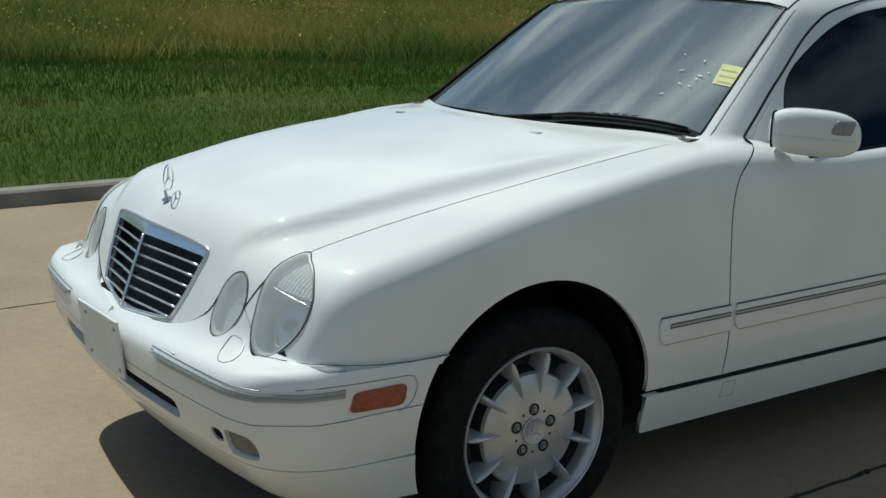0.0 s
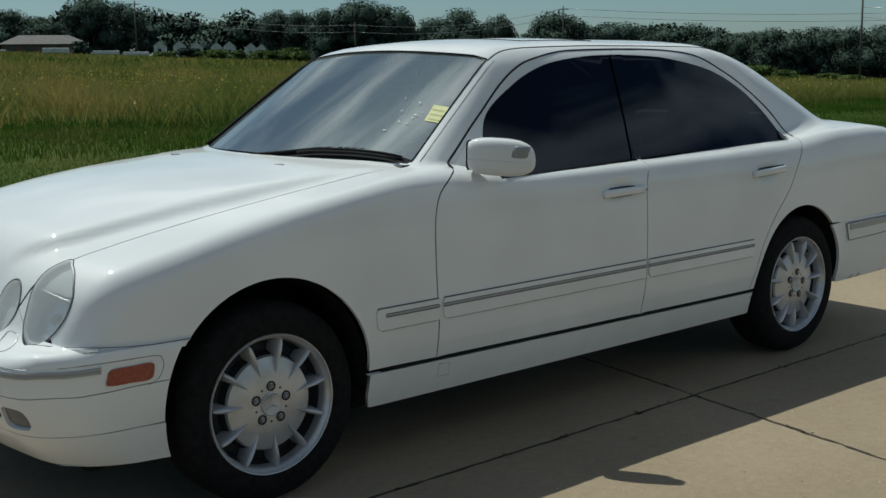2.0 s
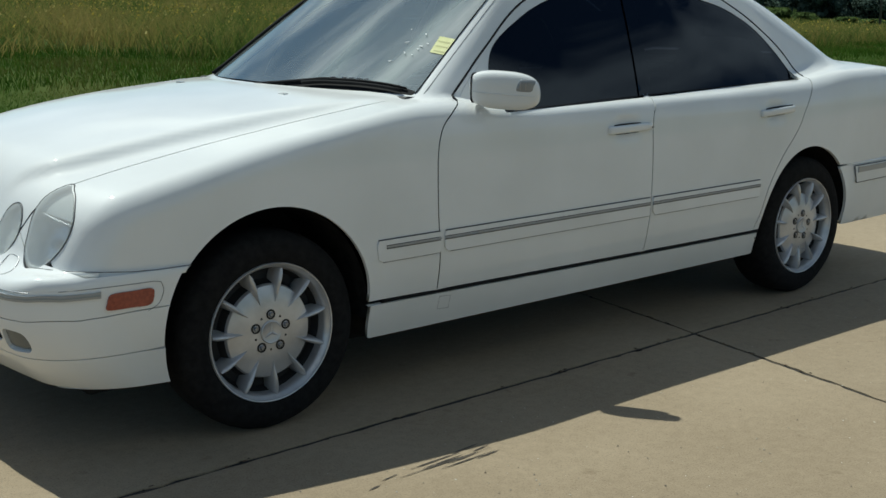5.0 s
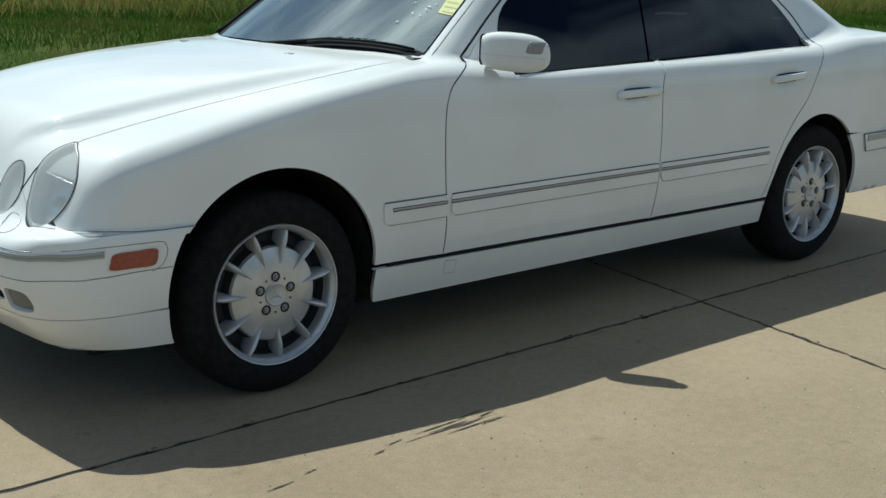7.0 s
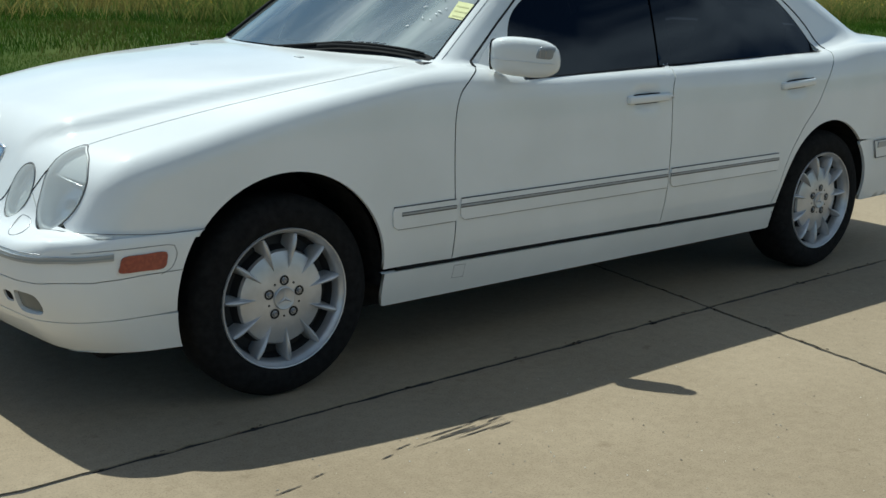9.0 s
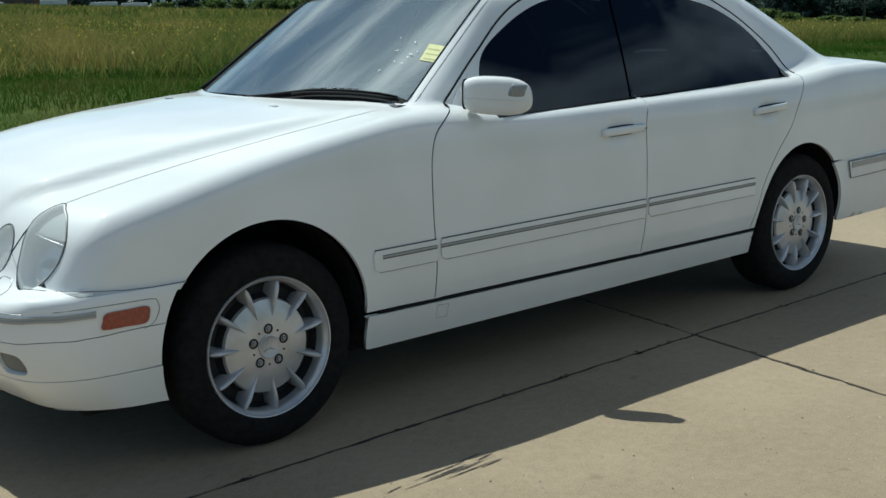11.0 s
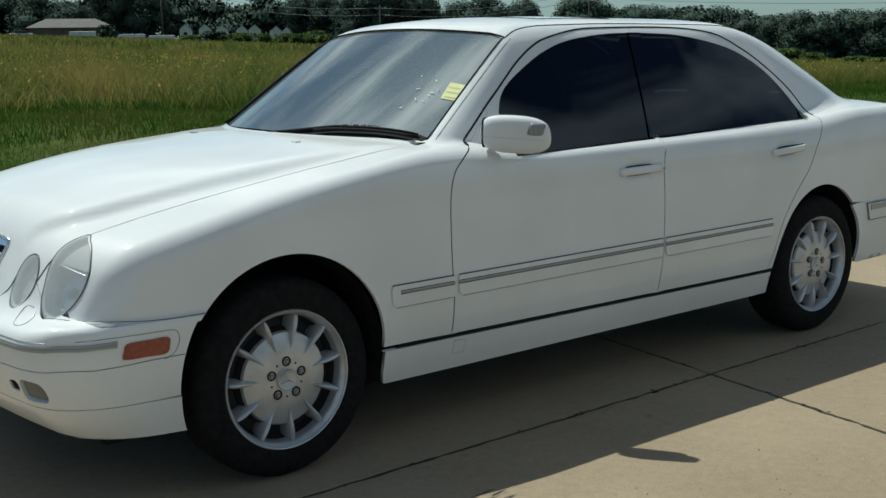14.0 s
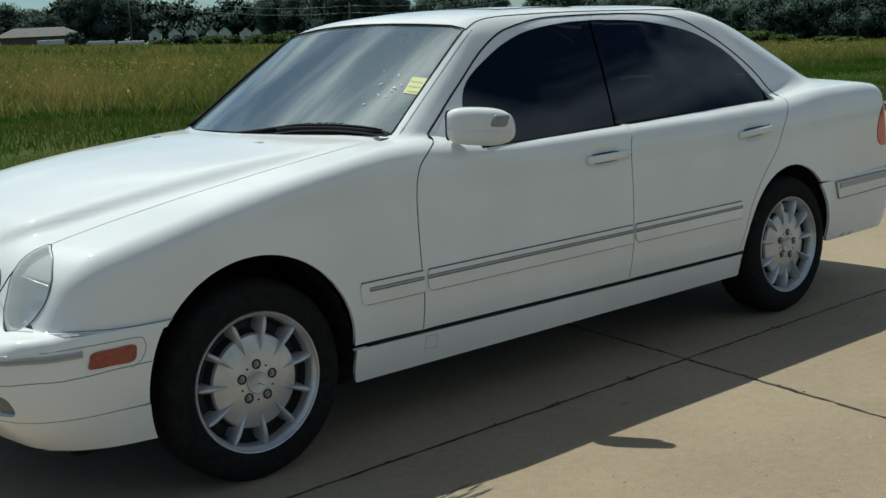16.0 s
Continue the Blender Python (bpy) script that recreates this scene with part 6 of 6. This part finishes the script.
# low distant woods closing the view
rng = np.random.default_rng(31)
lob = []
for i in range(150):
    k = i / 149
    x, y = 60 + 330 * k + rng.uniform(-6, 6), 385 - 190 * k + rng.uniform(-14, 14)
    lob.append((x, y, float(land(np.array(x), np.array(y))) + rng.uniform(2.0, 9.5), rng.uniform(3.5, 6.5)))
for i in range(60):
    x, y = 218 + rng.uniform(0, 14), 95 + 90 * i / 59
    lob.append((x, y, float(land(np.array(x), np.array(y))) + rng.uniform(1, 4.5), rng.uniform(2.5, 4.0)))
v, f, n = leaf_cloud(lob, 90000, 0.7, 5)
v, f, n = inner_mass(lob, v, f, n, 5)
me = bpy.data.meshes.new("distant_woods")
me.from_pydata(v.tolist(), [], f)
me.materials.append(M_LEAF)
me.polygons.foreach_set("use_smooth", [True] * len(me.polygons))
me.normals_split_custom_set_from_vertices(n.tolist())
tagged(new("distant_woods", me), "dark green wooded slope in the distance", "woods", kind="stuff")

# ---- buildings, vehicles and poles across the field ----


def gable(l, w, h, rise, over=0.4):
    bm = bmesh.new()
    v = [bm.verts.new(p) for p in ((-l / 2 - over, -w / 2 - over, h - 0.15), (l / 2 + over, -w / 2 - over, h - 0.15), (l / 2 + over, 0, h + rise), (-l / 2 - over, 0, h + rise), (-l / 2 - over, w / 2 + over, h - 0.15), (l / 2 + over, w / 2 + over, h - 0.15))]
    bm.faces.new((v[0], v[1], v[2], v[3]))
    bm.faces.new((v[3], v[2], v[5], v[4]))
    bmesh.ops.solidify(bm, geom=bm.faces[:], thickness=0.15)
    return bm


def gable_walls(l, w, h, rise):
    bm = box(-l / 2, l / 2, -w / 2, w / 2, 0, h)
    for x in (-l / 2, l / 2):
        a, b, c = bm.verts.new((x, -w / 2, h)), bm.verts.new((x, w / 2, h)), bm.verts.new((x, 0, h + rise))
        bm.faces.new((a, b, c))
    return bm


def hip(l, w, h, rise, over=0.6):
    """A hipped roof with deep eaves."""
    bm = bmesh.new()
    a, b, c = l / 2 + over, w / 2 + over, l / 2 - w * 0.42
    v = [bm.verts.new(p) for p in ((-a, -b, h - 0.1), (a, -b, h - 0.1), (a, b, h - 0.1), (-a, b, h - 0.1), (-c, 0, h + rise), (c, 0, h + rise))]
    for q in ((0, 1, 5, 4), (1, 2, 5), (2, 3, 4, 5), (3, 0, 4), (3, 2, 1, 0)):
        bm.faces.new([v[i] for i in q])
    bmesh.ops.recalc_face_normals(bm, faces=bm.faces[:])
    return bm


house = tagged(empty("house"), "long low brown house with a grey hipped roof among trees", "house")
part("wall", box(-8.3, 8.3, -4, 4, 0, 2.3), M_BRICK, house)
part("roof", hip(16.6, 8, 2.3, 1.8), M_ROOFING, house)
for x in (-6.4, -2.8, 2.9, 6.2):
    win = part("window", box(x - 0.7, x + 0.7, -4.06, -3.98, 0.9, 1.9), M_PANE, house)
    part("frame", box(x - 0.8, x + 0.8, -4.04, -3.97, 0.8, 2.0), M_WOOD, win)
part("door", box(-0.5, 0.5, -4.06, -3.98, 0.0, 2.0), M_WOOD, house)
house.matrix_basis = spot(95.1, 237.4, 1.0, -22)
first_shed = None
for i, (x, y, s) in enumerate(((148.2, 290.0, 1.12), (152.8, 287.7, 1.16), (156.8, 285.5, 1.16), (161.4, 282.9, 1.17), (164.4, 281.2, 1.25), (169.3, 278.3, 1.2), (171.8, 276.8, 1.15), (184.1, 268.8, 1.3))):
    if not first_shed:
        first_shed = empty("white_house")
        part("wall", gable_walls(6, 2.7, 2.6, 1.2), M_WHITE, first_shed)
        part("roof", gable(6, 2.7, 2.6, 1.2, 0.1), M_ROOFING, first_shed)
        part("window", box(-3.05, -2.98, -0.4, 0.4, 1.0, 1.9), M_PANE, first_shed)
        t = first_shed
    else:
        t = copy_thing(first_shed, Matrix.Identity(4))
    t.matrix_basis = spot(x, y, s, 60)
    tagged(t, "small white gabled house far behind the bushes", "house", "white houses")


def trailer(l, h):
    t = empty("trailer")
    body = part("body", box(-l / 2, l / 2, -1.1, 1.1, 0.5, h, 0.12, 2), M_WHITE, t)
    part("side_rail", box(-l / 2 + 0.1, l / 2 - 0.1, -1.14, -1.09, 0.62, 0.72), M_STEEL, body)
    for x in (-l * 0.2, -l * 0.2 + 0.9, l * 0.36):
        bm = lathe([(-0.12, 0.05), (-0.12, 0.40), (0.12, 0.40), (0.12, 0.05)], 16)
        bmesh.ops.translate(bm, verts=bm.verts[:], vec=(x, -0.9, 0.40))
        part("wheel", bm, M_TYRE, t)
    return t


for x, y, l, h, a in ((83.8, 204.2, 4.6, 1.5, -24), (91.6, 200.8, 5.0, 1.3, -24), (96.6, 198.6, 4.6, 1.25, -24)):
    t = trailer(l, h)
    t.matrix_basis = spot(x, y, 1.0, a)
    tagged(t, "white parked trailer beyond the field", "trailer", "parked trailers")
far_car = tagged(empty("parked_car"), "silver car parked far across the field", "car")
part("body", box(-2.1, 2.1, -0.85, 0.85, 0.3, 0.85, 0.15, 3), M_RIM, far_car)
part("cabin", box(-1.1, 1.2, -0.75, 0.75, 0.8, 1.4, 0.2, 3), M_PANE, far_car)
for x in (-1.3, 1.3):
    for y in (-0.8, 0.8):
        bm = lathe([(-0.1, 0.05), (-0.1, 0.32), (0.1, 0.32), (0.1, 0.05)], 16)
        bmesh.ops.translate(bm, verts=bm.verts[:], vec=(x, y, 0.32))
        part("wheel", bm, M_TYRE, far_car)
far_car.matrix_basis = spot(77.4, 217.4, 1.0, -20)

POLES = [(103.3, 211.9, 11.0), (134.1, 181.7, 8.1), (164.3, 155.3, 12.4), (136.5, 76.5, 12.2)]
tops = []
for x, y, h in POLES:
    z = float(land(np.array(x), np.array(y)))
    p = tagged(empty("utility_pole", x, y, z), "weathered wooden utility pole with a crossarm", "utility pole", "utility poles")
    part("post", tube([(0, 0, -0.5), (0, 0, h)], lambda k: 0.17 - 0.06 * k, 8), M_WOOD, p)
    arm = tube([(-0.6, 0.9, h - 0.7), (0.6, -0.9, h - 0.7)], 0.07, 6)
    part("crossarm", arm, M_WOOD, p)
    for k in (-0.9, 0.0, 0.9):
        part("insulator", tube([(0.66 * k, -k, h - 0.65), (0.66 * k, -k, h - 0.45)], 0.05, 6), M_WHITE, p)
    tops.append(Vector((x, y, z + h - 0.5)))
wires = [(tops[0], tops[1]), (tops[1], tops[2]), (tops[2], tops[2] + Vector((62, -75, -1.0))), (tops[3] + Vector((0, 0, -2)), tops[3] + Vector((60, -70, -2)))]
for a, b in wires:
    for off in (0.0, -1.3):
        pts = [a.lerp(b, k / 16) + Vector((0, 0, off - 1.6 * 4 * (k / 16) * (1 - k / 16))) for k in range(17)]
        tagged(part("overhead_wire", tube(pts, 0.035, 4), M_STEEL), "thin overhead wire strung between poles", "wire", "overhead wires")

# ---- road: slabs with open joints ----
road = tagged(part("road", box(-140, 160, -12.0, 5.02, -0.30, -0.004), M_JOINT), "pale tan concrete road slabs with dark joints", "road", kind="structure")
rngs = random.Random(4)
ROWS_Y = [-11.95, -7.9, -4.44, -0.99, 2.34, 5.02]


def cross(i, y):
    return 1.9 + 4.75 * i + 0.175 * (y + 0.99)


for r in range(len(ROWS_Y) - 1):
    y0, y1 = ROWS_Y[r] + 0.0095, ROWS_Y[r + 1] - 0.0095
    for i in range(-7, 12):
        if r in (0,) and abs(i) > 5:
            continue
        bm = bmesh.new()
        ring = []
        for (ax, ay), (bx, by) in (((cross(i, y0) + 0.008, y0), (cross(i + 1, y0) - 0.008, y0)), ((cross(i + 1, y0) - 0.008, y0), (cross(i + 1, y1) - 0.008, y1)), ((cross(i + 1, y1) - 0.008, y1), (cross(i, y1) + 0.008, y1)), ((cross(i, y1) + 0.008, y1), (cross(i, y0) + 0.008, y0))):
            n = 90 if abs(i) < 3 else 6
            for k in range(n):
                q = k / n
                ring.append((ax + (bx - ax) * q + (rngs.gauss(0, 0.0028) if k else 0), ay + (by - ay) * q + (rngs.gauss(0, 0.0028) if k else 0)))
        if r in (2, 3):
            ring = [(x, y + (0.016 * min(max(x - 1.9, -12.0), 12.0) if abs(y + 0.99) < 0.05 else 0.0)) for x, y in ring]
        lift_ = rngs.uniform(-0.0008, 0.0008)
        top = [bm.verts.new((x, y, lift_)) for x, y in ring]
        low = [bm.verts.new((x, y, -0.006)) for x, y in ring]
        bm.faces.new(top)
        for k in range(len(ring)):
            j = (k + 1) % len(ring)
            bm.faces.new((top[k], low[k], low[j], top[j]))
        part("slab", bm, M_CONC, road)
for s_ in (-1, 1):
    tagged(part("road", box(-140 if s_ < 0 else 58, -32 if s_ < 0 else 160, -11.95, 5.02, -0.02, -0.002), M_CONC), "far stretch of the tan concrete road", "road", kind="structure")

# rubber scuffs and grit on the slabs
M_SCUFF = material("rubber_scuff", (0.06, 0.05, 0.04), 0.85)
for k, (x, y, l) in enumerate(((0.07, -1.405, 0.35), (0.13, -1.375, 0.20), (0.20, -1.43, 0.22), (0.30, -1.358, 0.11), (0.33, -1.435, 0.10), (0.02, -1.39, 0.06), (-0.05, -1.42, 0.05), (-0.40, -1.44, 0.09), (-0.27, -1.41, 0.05), (0.16, -1.395, 0.16), (0.24, -1.41, 0.12), (0.36, -1.385, 0.07))):
    bm = bmesh.new()
    n = 10
    a, b = [], []
    for i in range(n + 1):
        q = i / n
        w = 0.0035 * math.sin(math.pi * (0.06 + 0.88 * q)) * rngs.uniform(0.5, 1.2)
        a.append(bm.verts.new((x + l * q, y - w + 0.01 * q, 0.0016)))
        b.append(bm.verts.new((x + l * q, y + w + 0.01 * q, 0.0016)))
    for i in range(n):
        bm.faces.new((a[i], a[i + 1], b[i + 1], b[i]))
    part("scuff", bm, M_SCUFF, road)
# crumbs and chipped edges along the joints
rng = np.random.default_rng(19)
chip_v, chip_f = [], []
for k in range(84):
    if k % 3:
        x = rng.uniform(-1.5, 4.5)
        y = -0.99 + 0.016 * (x - 1.9) + rng.normal(0, 0.010)
        far = 1.6
    else:
        y = rng.uniform(-2.4, 0.2)
        x = 1.9 + 0.175 * (y + 0.99) + rng.normal(0, 0.008)
        far = 0.7
    r0 = rng.uniform(0.003, 0.008) * (1.9 if k % 13 == 0 else 1.0)
    base = len(chip_v)
    chip_v.append((x, y, 0.0030 + rng.uniform(0, 0.002)))
    for j in range(7):
        a = 2 * math.pi * j / 7
        q = r0 * rng.uniform(0.5, 1.3)
        chip_v.append((x + q * far * math.cos(a), y + q / far * math.sin(a), 0.0012))
    chip_f += [(base, base + 1 + j, base + 1 + (j + 1) % 7) for j in range(7)]
me = bpy.data.meshes.new("joint_crumbs")
me.from_pydata(chip_v, [], chip_f)
me.materials.append(island_colours("joint_crumbs", [(0.012, 0.011, 0.010), (0.03, 0.026, 0.02), (0.05, 0.04, 0.03), (0.16, 0.10, 0.07)], 0.9))
tagged(new("joint_crumbs", me), "dark crumbs and chips along the slab joints", "debris", kind="stuff")
M_GRIT = island_colours("grit", [(0.16, 0.13, 0.10), (0.36, 0.31, 0.24), (0.46, 0.41, 0.33), (0.60, 0.56, 0.48)], 0.9)
rng = np.random.default_rng(77)
n = 2400
gx, gy = rng.uniform(-2.5, 4.5, n), np.concatenate([rng.uniform(-2.6, -1.2, n // 2), rng.uniform(1.2, 4.98, n - n // 2)])
gs = 0.0010 + 0.0028 * rng.uniform(0, 1, n) ** 2
oct_ = np.array([(1, 0, 0), (0, 1, 0), (-1, 0, 0), (0, -1, 0), (0, 0, 0.8)], float)
vv = (np.stack([gx, gy, np.full(n, 0.0005)], 1)[:, None] + oct_[None] * gs[:, None, None] * rng.uniform(0.6, 1.5, (n, 5, 1))).reshape(-1, 3)
ff = (np.arange(n)[:, None, None] * 5 + np.array([[0, 1, 4], [1, 2, 4], [2, 3, 4], [3, 0, 4]])[None]).reshape(-1, 3)
me = bpy.data.meshes.new("grit")
me.from_pydata(vv.tolist(), [], ff.tolist())
me.materials.append(M_GRIT)
tagged(new("grit", me), "scattered small grit on the concrete", "gravel", kind="stuff")
